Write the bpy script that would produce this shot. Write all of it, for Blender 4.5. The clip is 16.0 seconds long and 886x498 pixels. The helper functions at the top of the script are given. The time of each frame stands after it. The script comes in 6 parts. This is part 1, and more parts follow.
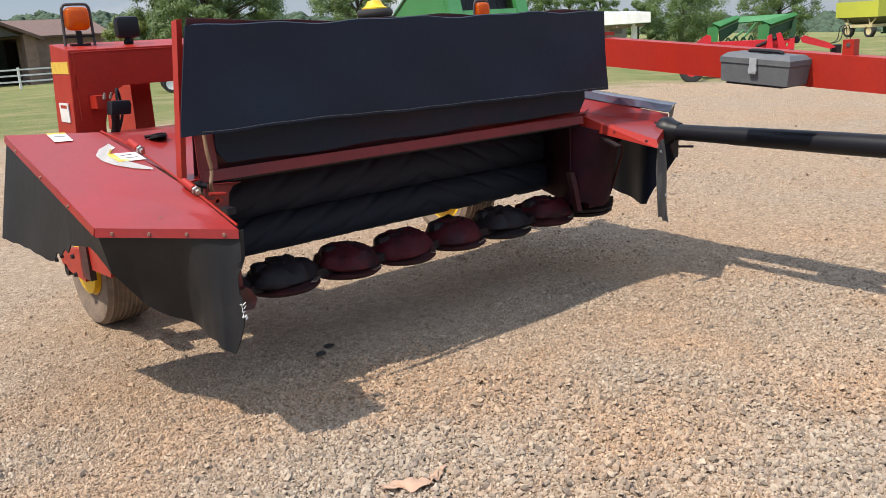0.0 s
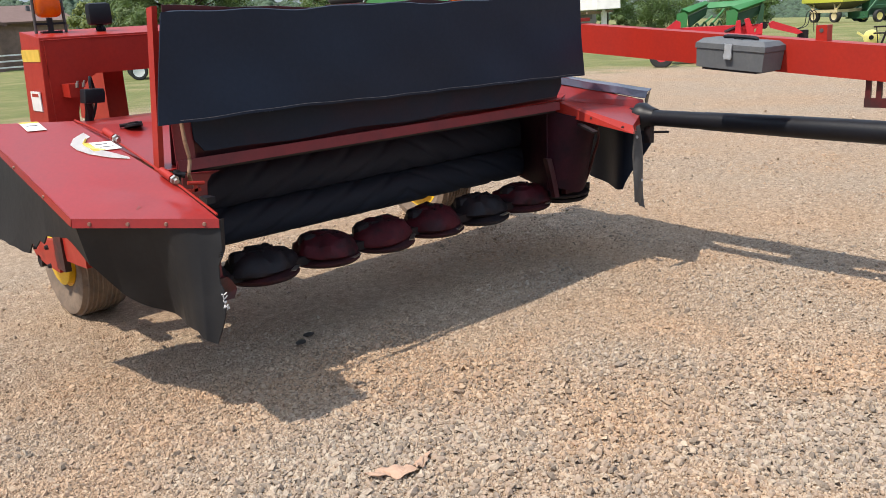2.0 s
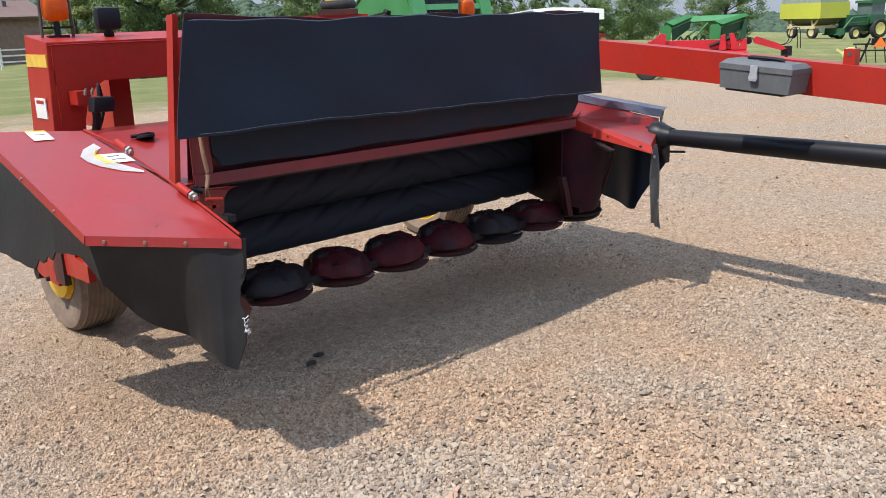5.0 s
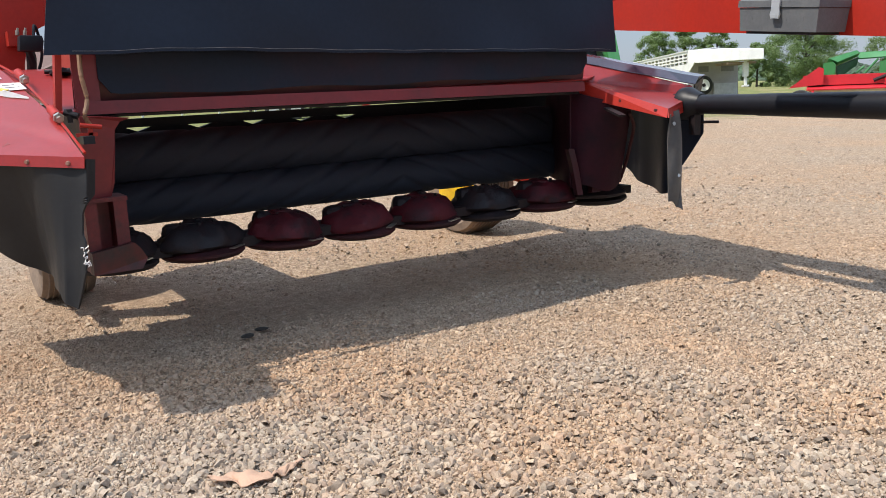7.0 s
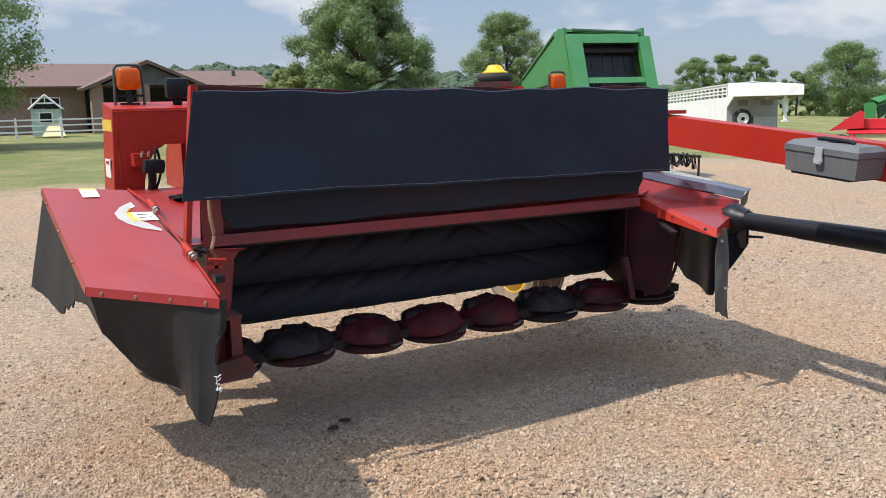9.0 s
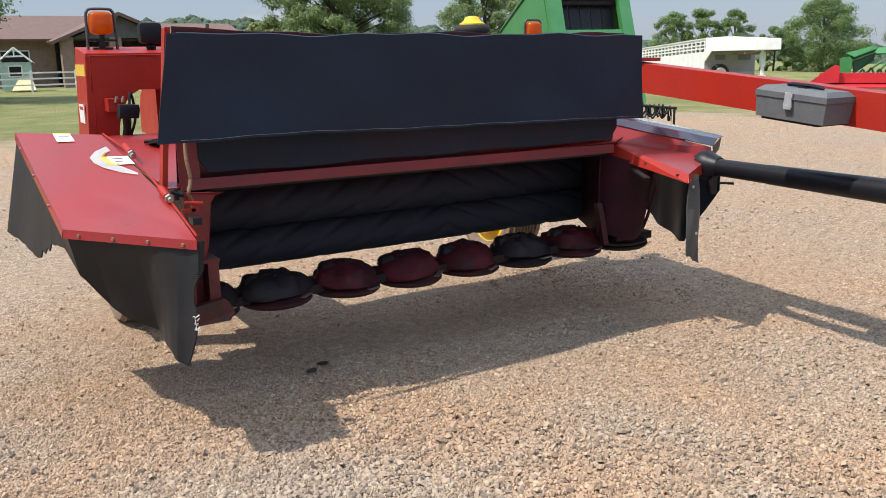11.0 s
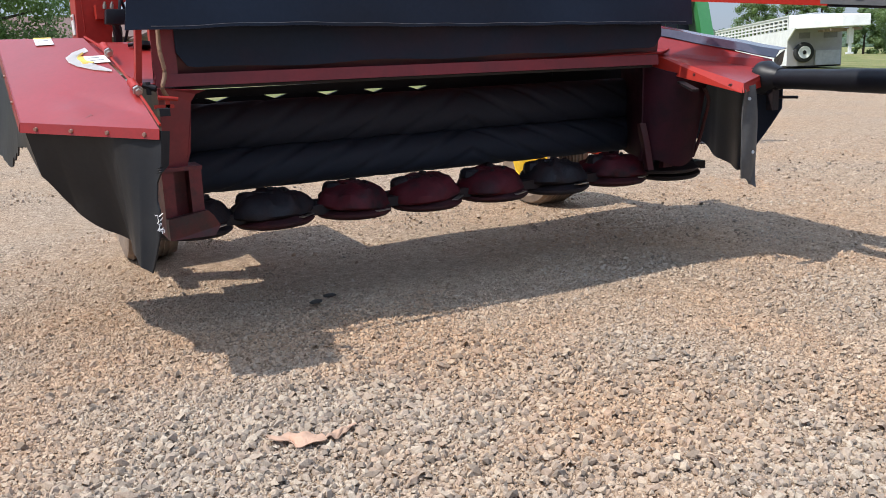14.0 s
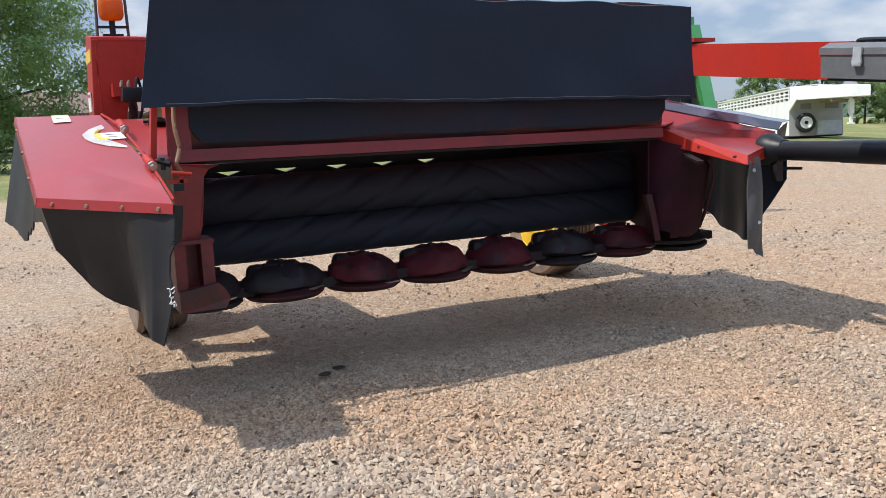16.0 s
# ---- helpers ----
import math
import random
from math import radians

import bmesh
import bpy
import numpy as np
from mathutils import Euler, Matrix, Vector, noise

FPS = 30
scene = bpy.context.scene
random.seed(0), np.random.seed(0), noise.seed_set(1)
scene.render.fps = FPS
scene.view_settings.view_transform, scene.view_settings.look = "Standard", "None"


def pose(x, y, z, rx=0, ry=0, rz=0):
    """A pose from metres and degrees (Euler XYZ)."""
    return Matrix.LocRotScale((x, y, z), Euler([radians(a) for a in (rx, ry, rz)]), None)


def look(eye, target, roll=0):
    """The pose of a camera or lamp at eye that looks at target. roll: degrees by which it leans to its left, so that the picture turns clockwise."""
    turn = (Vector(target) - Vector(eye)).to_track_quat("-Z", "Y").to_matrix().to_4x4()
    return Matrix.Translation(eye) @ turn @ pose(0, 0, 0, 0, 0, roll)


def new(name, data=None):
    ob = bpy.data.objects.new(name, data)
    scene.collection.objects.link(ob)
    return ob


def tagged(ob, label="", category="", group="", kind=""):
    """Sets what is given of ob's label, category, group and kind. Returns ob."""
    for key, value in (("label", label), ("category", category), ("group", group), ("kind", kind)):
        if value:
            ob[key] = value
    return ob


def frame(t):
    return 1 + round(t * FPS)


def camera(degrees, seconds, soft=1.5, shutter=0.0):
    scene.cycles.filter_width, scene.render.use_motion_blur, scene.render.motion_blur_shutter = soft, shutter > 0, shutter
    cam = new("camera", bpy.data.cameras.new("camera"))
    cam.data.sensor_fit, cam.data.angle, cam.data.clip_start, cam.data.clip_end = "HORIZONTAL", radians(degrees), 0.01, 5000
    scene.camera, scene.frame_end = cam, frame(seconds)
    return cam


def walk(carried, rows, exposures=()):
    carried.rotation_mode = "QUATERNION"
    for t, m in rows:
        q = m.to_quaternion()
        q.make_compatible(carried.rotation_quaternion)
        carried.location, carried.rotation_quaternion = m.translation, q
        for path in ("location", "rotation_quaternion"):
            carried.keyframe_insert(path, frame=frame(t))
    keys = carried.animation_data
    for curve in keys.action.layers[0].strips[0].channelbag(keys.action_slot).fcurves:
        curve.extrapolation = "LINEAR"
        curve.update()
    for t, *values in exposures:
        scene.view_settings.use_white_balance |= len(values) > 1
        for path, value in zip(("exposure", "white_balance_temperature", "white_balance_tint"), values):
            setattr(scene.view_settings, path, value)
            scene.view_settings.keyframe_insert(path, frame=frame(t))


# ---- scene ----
cam = camera(54.0, 16.0, soft=0.9)
PATH = [
    (0, (0.823, 1.031, 1.537), (2.047, 2.535, 1.049), -3.3),
    (0.5, (0.815, 1.036, 1.542), (2.049, 2.526, 1.036), -3.3),
    (1, (0.815, 1.049, 1.541), (2.06, 2.527, 1.026), -3.3),
    (1.5, (0.81, 1.052, 1.546), (2.068, 2.518, 1.026), -3.4),
    (2, (0.794, 1.056, 1.541), (2.061, 2.513, 1.02), -3.4),
    (2.5, (0.741, 1.086, 1.546), (2.015, 2.535, 1.019), -3.3),
    (3, (0.749, 1.093, 1.549), (2.033, 2.533, 1.023), -3.0),
    (3.5, (0.701, 1.199, 1.558), (2.008, 2.615, 1.023), -2.5),
    (4, (0.632, 1.295, 1.57), (1.961, 2.694, 1.044), -2.2),
    (4.5, (0.629, 1.344, 1.58), (1.972, 2.733, 1.064), -1.9),
    (4.7, (0.643, 1.329, 1.599), (1.979, 2.725, 1.082), -1.9),
    (6.8, (1.729, 1.102, 1.113), (2.787, 2.755, 0.726), -2.3),
    (7, (1.727, 1.085, 1.055), (2.764, 2.752, 0.674), -2.4),
    (7.5, (1.726, 1.075, 1.002), (2.722, 2.773, 0.645), -2.7),
    (8, (1.709, 1.061, 1.023), (2.682, 2.77, 0.662), -2.5),
    (8.5, (1.604, 0.958, 1.384), (2.551, 2.677, 0.998), -2.2),
    (9, (1.4, 0.879, 1.572), (2.38, 2.588, 1.226), -1.1),
    (9.5, (1.307, 0.841, 1.569), (2.315, 2.527, 1.189), -0.9),
    (9.7, (1.322, 0.822, 1.539), (2.329, 2.505, 1.146), -0.8),
    (11.8, (1.481, 0.823, 1.515), (2.477, 2.493, 1.045), -1.5),
    (12, (1.59, 0.828, 1.481), (2.56, 2.512, 1.01), -1.2),
    (12.5, (1.789, 0.926, 1.287), (2.712, 2.635, 0.813), -1.0),
    (13, (1.795, 0.989, 1.097), (2.68, 2.718, 0.621), -1.2),
    (13.5, (1.779, 0.993, 1.095), (2.64, 2.735, 0.622), -1.5),
    (14, (1.786, 1.001, 1.087), (2.642, 2.752, 0.638), -2.2),
    (14.5, (1.781, 1.001, 1.086), (2.641, 2.759, 0.673), -2.3),
    (15, (1.773, 0.995, 1.094), (2.636, 2.762, 0.729), -2.5),
    (15.5, (1.776, 0.999, 1.096), (2.638, 2.775, 0.773), -2.4),
    (16, (1.771, 0.991, 1.098), (2.632, 2.773, 0.807), -2.5),
]
# the clip's camera drifts a little in brightness and white balance
TONE = [(0, 0.22, 6720, 10), (2, 0.22, 6700, 10), (3.6, 0.22, 6450, 10), (4.7, 0.23, 6300, 10), (7, 0.27, 6600, 10), (9.5, 0.27, 6520, 10), (12.3, 0.28, 6750, 10), (13.2, 0.24, 6480, 10), (14.5, 0.25, 6220, 10), (16, 0.3, 6350, 10)]
walk(cam, [(t, look(eye, target, roll)) for t, eye, target, roll in PATH], TONE)

# ---- light ----
SUN_WAY = Vector((0.61, -0.09, -1.0)).normalized()
world = bpy.data.worlds.new("world")
scene.world = world
world.use_nodes = True
wn, wl = world.node_tree.nodes, world.node_tree.links
sky = wn.new("ShaderNodeTexSky")
sky.sky_type, sky.sun_disc = "NISHITA", False
sky.sun_elevation = math.asin(-SUN_WAY.z)
sky.sun_rotation = math.atan2(-SUN_WAY.x, -SUN_WAY.y)
sky.air_density, sky.dust_density, sky.ozone_density = 1.15, 0.35, 2.2
bg = wn["Background"]
# thin bright clouds drifting over a hazy blue
geo = wn.new("ShaderNodeTexCoord")
mapping = wn.new("ShaderNodeMapping")
mapping.inputs["Scale"].default_value = (1.0, 1.0, 2.4)
wl.new(geo.outputs["Generated"], mapping.inputs["Vector"])
cloud = wn.new("ShaderNodeTexNoise")
cloud.inputs["Scale"].default_value, cloud.inputs["Detail"].default_value, cloud.inputs["Roughness"].default_value = 6.2, 8, 0.5
wl.new(mapping.outputs["Vector"], cloud.inputs["Vector"])
cramp = wn.new("ShaderNodeValToRGB")
cramp.color_ramp.elements[0].position, cramp.color_ramp.elements[1].position = 0.5, 0.64
cramp.color_ramp.elements[0].color, cramp.color_ramp.elements[1].color = (0, 0, 0, 1), (0.8, 0.8, 0.8, 1)
cmix = wn.new("ShaderNodeMix")
cmix.data_type = "RGBA"
wl.new(cramp.outputs["Color"], cmix.inputs["Factor"])
tint = wn.new("ShaderNodeMix")
tint.data_type, tint.blend_type = "RGBA", "MULTIPLY"
tint.inputs["Factor"].default_value = 1.0
tint.inputs["B"].default_value = (0.84, 0.92, 1.08, 1)
wl.new(sky.outputs["Color"], tint.inputs["A"])
haze = wn.new("ShaderNodeMix")
haze.data_type = "RGBA"
haze.inputs["Factor"].default_value = 0.72
haze.inputs["B"].default_value = (3.1, 3.8, 5.1, 1)
wl.new(tint.outputs["Result"], haze.inputs["A"])
wl.new(haze.outputs["Result"], cmix.inputs["A"])
# clouds thicken and brighten overhead, out of view, to lift the shade
up = wn.new("ShaderNodeSeparateXYZ")
wl.new(geo.outputs["Generated"], up.inputs["Vector"])
lift = wn.new("ShaderNodeMapRange")
lift.inputs["From Min"].default_value, lift.inputs["From Max"].default_value = 0.12, 0.8
wl.new(up.outputs["Z"], lift.inputs["Value"])
veil = wn.new("ShaderNodeMix")
veil.data_type = "RGBA"
veil.inputs["A"].default_value, veil.inputs["B"].default_value = (6.6, 6.8, 7.2, 1), (10.2, 13.2, 18.0, 1)
wl.new(lift.outputs["Result"], veil.inputs["Factor"])
wl.new(veil.outputs["Result"], cmix.inputs["B"])
cover = wn.new("ShaderNodeMath")
cover.operation = "MULTIPLY_ADD"
cover.inputs[1].default_value = 0.17
wl.new(lift.outputs["Result"], cover.inputs[0])
wl.new(cloud.outputs["Fac"], cover.inputs[2])
wl.new(cover.outputs["Value"], cramp.inputs["Fac"])
wl.new(cmix.outputs["Result"], bg.inputs["Color"])
bg.inputs["Strength"].default_value = 0.1
sun = new("sun", bpy.data.lights.new("sun", "SUN"))
sun.data.energy, sun.data.angle, sun.data.color = 4.5, radians(0.6), (1.0, 0.935, 0.84)
sun.matrix_world = look((0, 0, 30), Vector((0, 0, 30)) + SUN_WAY)


# ---- materials ----
def mat(name, base, rough=0.5, metal=0.0, spots=None, scale=6.0, grain=60.0, bump=0.0, bump_scale=80.0, coat=0.0, amount=0.5, jitter=0.0, spec=0.5):
    """A principled surface: a base colour, a second colour in uneven patches, fine grain and relief."""
    m = bpy.data.materials.new(name)
    m.use_nodes = True
    n, l = m.node_tree.nodes, m.node_tree.links
    b = n["Principled BSDF"]
    b.inputs["Roughness"].default_value, b.inputs["Metallic"].default_value = rough, metal
    b.inputs["Coat Weight"].default_value, b.inputs["Coat Roughness"].default_value = coat, 0.12
    b.inputs["Specular IOR Level"].default_value = spec
    co = n.new("ShaderNodeTexCoord")
    big = n.new("ShaderNodeTexNoise")
    big.inputs["Scale"].default_value, big.inputs["Detail"].default_value, big.inputs["Roughness"].default_value = scale, 6, 0.62
    l.new(co.outputs["Object"], big.inputs["Vector"])
    ramp = n.new("ShaderNodeValToRGB")
    ramp.color_ramp.elements[0].position, ramp.color_ramp.elements[1].position = 0.5 - 0.22 * (1 - amount), 0.82 - 0.2 * amount
    l.new(big.outputs["Fac"], ramp.inputs["Fac"])
    mix = n.new("ShaderNodeMix")
    mix.data_type = "RGBA"
    mix.inputs["A"].default_value = (*base, 1)
    mix.inputs["B"].default_value = (*(spots or [c * 0.75 for c in base]), 1)
    l.new(ramp.outputs["Color"], mix.inputs["Factor"])
    fine = n.new("ShaderNodeTexNoise")
    fine.inputs["Scale"].default_value, fine.inputs["Detail"].default_value = grain, 4
    l.new(co.outputs["Object"], fine.inputs["Vector"])
    hsv = n.new("ShaderNodeHueSaturation")
    l.new(mix.outputs["Result"], hsv.inputs["Color"])
    val = n.new("ShaderNodeMapRange")
    val.inputs["To Min"].default_value, val.inputs["To Max"].default_value = 0.82, 1.18
    l.new(fine.outputs["Fac"], val.inputs["Value"])
    if jitter:
        info = n.new("ShaderNodeNewGeometry")
        jr = n.new("ShaderNodeMapRange")
        jr.inputs["To Min"].default_value, jr.inputs["To Max"].default_value = 1 - jitter, 1 + jitter
        l.new(info.outputs["Random Per Island"], jr.inputs["Value"])
        mul = n.new("ShaderNodeMath")
        mul.operation = "MULTIPLY"
        l.new(val.outputs["Result"], mul.inputs[0])
        l.new(jr.outputs["Result"], mul.inputs[1])
        l.new(mul.outputs["Value"], hsv.inputs["Value"])
    else:
        l.new(val.outputs["Result"], hsv.inputs["Value"])
    l.new(hsv.outputs["Color"], b.inputs["Base Color"])
    rr = n.new("ShaderNodeMapRange")
    rr.inputs["To Min"].default_value, rr.inputs["To Max"].default_value = max(0.03, rough - 0.1), min(1, rough + 0.14)
    l.new(big.outputs["Fac"], rr.inputs["Value"])
    l.new(rr.outputs["Result"], b.inputs["Roughness"])
    if bump:
        bn = n.new("ShaderNodeTexNoise")
        bn.inputs["Scale"].default_value, bn.inputs["Detail"].default_value = bump_scale, 5
        l.new(co.outputs["Object"], bn.inputs["Vector"])
        bp = n.new("ShaderNodeBump")
        bp.inputs["Strength"].default_value, bp.inputs["Distance"].default_value = bump, 0.01
        l.new(bn.outputs["Fac"], bp.inputs["Height"])
        l.new(bp.outputs["Normal"], b.inputs["Normal"])
    return m


RED = mat("red_paint", (0.35, 0.021, 0.011), 0.4, spots=(0.3, 0.019, 0.012), scale=5, coat=0.06, spec=0.3, amount=0.4, bump=0.04, bump_scale=9)
HOOD_RED = mat("weathered_red_paint", (0.272, 0.01, 0.0065), 0.42, spots=(0.232, 0.017, 0.0145), scale=2.2, coat=0.55, amount=0.6, bump=0.14, bump_scale=3.5, spec=0.35)
HOOD_RED.node_tree.nodes["Principled BSDF"].inputs["Coat Roughness"].default_value = 0.15
# red paint with the shade under the curtain put into its colour
MAROON = mat("shaded_red_paint", (0.17, 0.012, 0.017), 0.45, spots=(0.11, 0.012, 0.017), scale=5, amount=0.6, bump=0.06, bump_scale=20)
# worn red, darkened further to carry the shade under the hoods
RED_DARK = mat("shaded_worn_red_paint", (0.075, 0.007, 0.007), 0.5, spots=(0.02, 0.012, 0.011), scale=9, amount=0.7, bump=0.1, bump_scale=50)
RED_FAR = mat("bright_red_paint", (0.55, 0.02, 0.03), 0.4, scale=3)
RUBBER = mat("black_rubber_cloth", (0.0108, 0.0168, 0.0312), 0.45, spots=(0.0132, 0.0198, 0.035), scale=3.5, bump=0.08, bump_scale=25, spec=0.2)
RUBBER_GREY = mat("dusty_rubber_cloth", (0.0112, 0.0112, 0.0125), 0.5, spots=(0.021, 0.0202, 0.0205), scale=4, bump=0.12, bump_scale=30, amount=0.6, spec=0.32)
FLAP = mat("grey_rubber_strip", (0.075, 0.072, 0.07), 0.6, spots=(0.05, 0.048, 0.046), scale=7, bump=0.12, bump_scale=30)
ROLL_LOW = mat("smooth_roll_rubber", (0.0155, 0.0195, 0.032), 0.75, spots=(0.02, 0.0245, 0.037), scale=5, bump=0.1, bump_scale=30)
ROLL = mat("roll_rubber", (0.0165, 0.0205, 0.035), 0.75, spots=(0.022, 0.0265, 0.041), scale=5, bump=0.15, bump_scale=30)
TYRE = mat("dusty_tyre_rubber", (0.24, 0.175, 0.125), 0.85, spots=(0.13, 0.1, 0.08), scale=9, bump=0.3, bump_scale=60)
TYRE_BLACK = mat("black_tyre_rubber", (0.03, 0.03, 0.03), 0.8, scale=9, bump=0.2)
IRON = mat("dark_greasy_iron", (0.011, 0.0095, 0.012), 0.55, 0.2, spots=(0.026, 0.015, 0.015), scale=12, amount=0.6, bump=0.2, spec=0.3)
HULL = mat("dark_maroon_skid_steel", (0.018, 0.006, 0.008), 0.6, spots=(0.05, 0.01, 0.012), scale=8, bump=0.2, spec=0.25)
# disc red is darkened for the shade under the machine's body
DISC_RED = mat("shaded_disc_paint", (0.06, 0.004, 0.008), 0.6, spots=(0.009, 0.005, 0.007), scale=8, amount=0.75, bump=0.3, bump_scale=40, spec=0.25)
# mauve base imitates the sky mirrored in the ridge's paint
RIDGE = mat("sky_tinted_gloss_paint", (0.05, 0.035, 0.055), 0.14, spots=(0.08, 0.055, 0.08), scale=4, coat=1.0, amount=0.6)
STEEL = mat("worn_steel", (0.55, 0.54, 0.52), 0.32, 0.9, spots=(0.3, 0.26, 0.22), scale=15)
RUSTY = mat("rusty_bolt", (0.25, 0.13, 0.09), 0.5, 0.4, spots=(0.35, 0.2, 0.16), scale=40)
YELLOW = mat("yellow_paint", (0.8, 0.5, 0.012), 0.45, spots=(0.68, 0.41, 0.02), scale=8)
AMBER = mat("amber_plastic", (0.62, 0.15, 0.006), 0.22, spots=(0.4, 0.08, 0.003), scale=26, coat=0.3)
STEEL_DARK = mat("weathered_dark_rod", (0.045, 0.043, 0.043), 0.5, spots=(0.08, 0.07, 0.065), scale=20, bump=0.1)
BLACK = mat("black_plastic", (0.009, 0.0095, 0.013), 0.42, scale=10, bump=0.05, spec=0.28)
GREY = mat("grey_plastic", (0.095, 0.1, 0.107), 0.6, spots=(0.115, 0.117, 0.12), scale=10, bump=0.12, bump_scale=120)
WHITE = mat("white_paint", (0.8, 0.8, 0.78), 0.45, spots=(0.68, 0.68, 0.66), scale=3)
LABEL = mat("white_label", (0.74, 0.72, 0.70), 0.4, spots=(0.6, 0.58, 0.56), scale=30)
LABEL_Y = mat("yellow_label", (0.7, 0.45, 0.06), 0.4, scale=30)
LABEL_K = mat("label_print", (0.08, 0.07, 0.07), 0.5)
GREEN = mat("green_paint", (0.035, 0.19, 0.05), 0.4, spots=(0.06, 0.22, 0.08), scale=2.5, coat=0.2)
GREEN_T = mat("dulled_green_paint", (0.03, 0.115, 0.05), 0.45, spots=(0.04, 0.13, 0.07), scale=3)
CAB_GLASS = mat("cab_glass", (0.12, 0.16, 0.16), 0.12, scale=2)
GREEN_DARK = mat("shaded_green_paint", (0.02, 0.07, 0.03), 0.5, scale=5)
LIME = mat("lime_paint", (0.5, 0.52, 0.06), 0.5, spots=(0.47, 0.48, 0.07), scale=1)
CREAM = mat("cream_paint", (0.62, 0.52, 0.3), 0.5, scale=4)
PALE_YELLOW = mat("pale_yellow_paint", (0.75, 0.66, 0.22), 0.5, scale=6)
ROOF = mat("brown_shingles", (0.14, 0.085, 0.07), 0.85, spots=(0.175, 0.112, 0.094), scale=2.0, grain=20, bump=0.4, bump_scale=14)
BRICK = mat("brown_brick", (0.27, 0.18, 0.145), 0.9, spots=(0.2, 0.135, 0.11), scale=3, bump=0.3, bump_scale=20)
DARK_WOOD = mat("dark_siding", (0.1, 0.1, 0.105), 0.8, scale=3)
MINT = mat("mint_paint", (0.45, 0.6, 0.55), 0.6, scale=4)


def through_light(m, colour, share):
    """Lets part of the light pass through a thin leaf or lens."""
    n, l = m.node_tree.nodes, m.node_tree.links
    b, out = n["Principled BSDF"], n["Material Output"]
    tr = n.new("ShaderNodeBsdfTranslucent")
    tr.inputs["Color"].default_value = (*colour, 1)
    mx = n.new("ShaderNodeMixShader")
    mx.inputs["Fac"].default_value = share
    l.new(b.outputs["BSDF"], mx.inputs[1])
    l.new(tr.outputs["BSDF"], mx.inputs[2])
    l.new(mx.outputs["Shader"], out.inputs["Surface"])
    return m


BARK = mat("bark", (0.09, 0.07, 0.05), 0.95, spots=(0.05, 0.04, 0.03), scale=6, bump=0.6, bump_scale=18)
LEAF = mat("leaves", (0.15, 0.215, 0.085), 0.5, spots=(0.105, 0.17, 0.068), scale=1.2, jitter=0.32)
LEAF_NEAR = mat("shade_tree_leaves", (0.175, 0.25, 0.098), 0.42, spots=(0.13, 0.205, 0.08), scale=1.2, jitter=0.32)
LEAF_PINE = mat("pine_needles", (0.115, 0.18, 0.074), 0.55, spots=(0.175, 0.235, 0.086), scale=0.8, jitter=0.4)
LEAF_LIGHT = mat("light_leaves", (0.23, 0.26, 0.09), 0.6, spots=(0.17, 0.215, 0.075), scale=0.9, jitter=0.35)
LEAF_FAR = mat("far_woods_leaves", (0.05, 0.082, 0.042), 0.8, spots=(0.036, 0.062, 0.034), scale=0.06, grain=0.6, jitter=0.3)
through_light(LEAF, (0.24, 0.35, 0.09), 0.4)
through_light(LEAF_NEAR, (0.28, 0.4, 0.1), 0.45)
through_light(LEAF_PINE, (0.24, 0.33, 0.1), 0.3)
through_light(LEAF_LIGHT, (0.36, 0.4, 0.13), 0.45)
through_light(AMBER, (0.8, 0.24, 0.008), 0.5)
CARD = mat("weathered_cardboard", (0.5, 0.31, 0.215), 0.9, spots=(0.34, 0.23, 0.16), scale=14, bump=0.4)


def stone_material(name, stops, cool, warm):
    """Crushed stone: the colours of its pieces, dusted with orange fines in patches."""
    m = bpy.data.materials.new(name)
    m.use_nodes = True
    n, l = m.node_tree.nodes, m.node_tree.links
    b = n["Principled BSDF"]
    b.inputs["Roughness"].default_value, b.inputs["Specular IOR Level"].default_value = 0.85, 0.3
    geo, co = n.new("ShaderNodeNewGeometry"), n.new("ShaderNodeTexCoord")
    r = n.new("ShaderNodeValToRGB")
    while len(r.color_ramp.elements) < len(stops):
        r.color_ramp.elements.new(0.5)
    for e, (p, c) in zip(r.color_ramp.elements, stops):
        e.position, e.color = p, (*c, 1)
    l.new(geo.outputs["Random Per Island"], r.inputs["Fac"])

    def tint(scale, lo, hi, dark, light, source):
        t, q, x = n.new("ShaderNodeTexNoise"), n.new("ShaderNodeValToRGB"), n.new("ShaderNodeMix")
        t.inputs["Scale"].default_value, t.inputs["Detail"].default_value = scale, 5
        l.new(co.outputs["Object"], t.inputs["Vector"])
        for e, p, c in zip(q.color_ramp.elements, (lo, hi), (dark, light)):
            e.position, e.color = p, (*c, 1)
        l.new(t.outputs["Fac"], q.inputs["Fac"])
        x.data_type, x.blend_type = "RGBA", "MULTIPLY"
        x.inputs["Factor"].default_value = 1.0
        l.new(source, x.inputs["A"])
        l.new(q.outputs["Color"], x.inputs["B"])
        return x.outputs["Result"]

    c = tint(1.1, 0.4, 0.62, cool, warm, r.outputs["Color"])
    c = tint(260, 0.35, 0.68, (0.8, 0.79, 0.78), (1.12, 1.12, 1.12), c)
    l.new(c, b.inputs["Base Color"])
    return m


STONE = stone_material("gravel_stone", ((0.0, (0.19, 0.162, 0.136)), (0.2, (0.29, 0.248, 0.207)), (0.35, (0.37, 0.29, 0.23)), (0.5, (0.33, 0.284, 0.24)), (0.65, (0.4, 0.33, 0.266)), (0.85, (0.41, 0.355, 0.29)), (1.0, (0.46, 0.4, 0.33))), (1.03, 0.975, 0.915), (1.12, 0.95, 0.8))
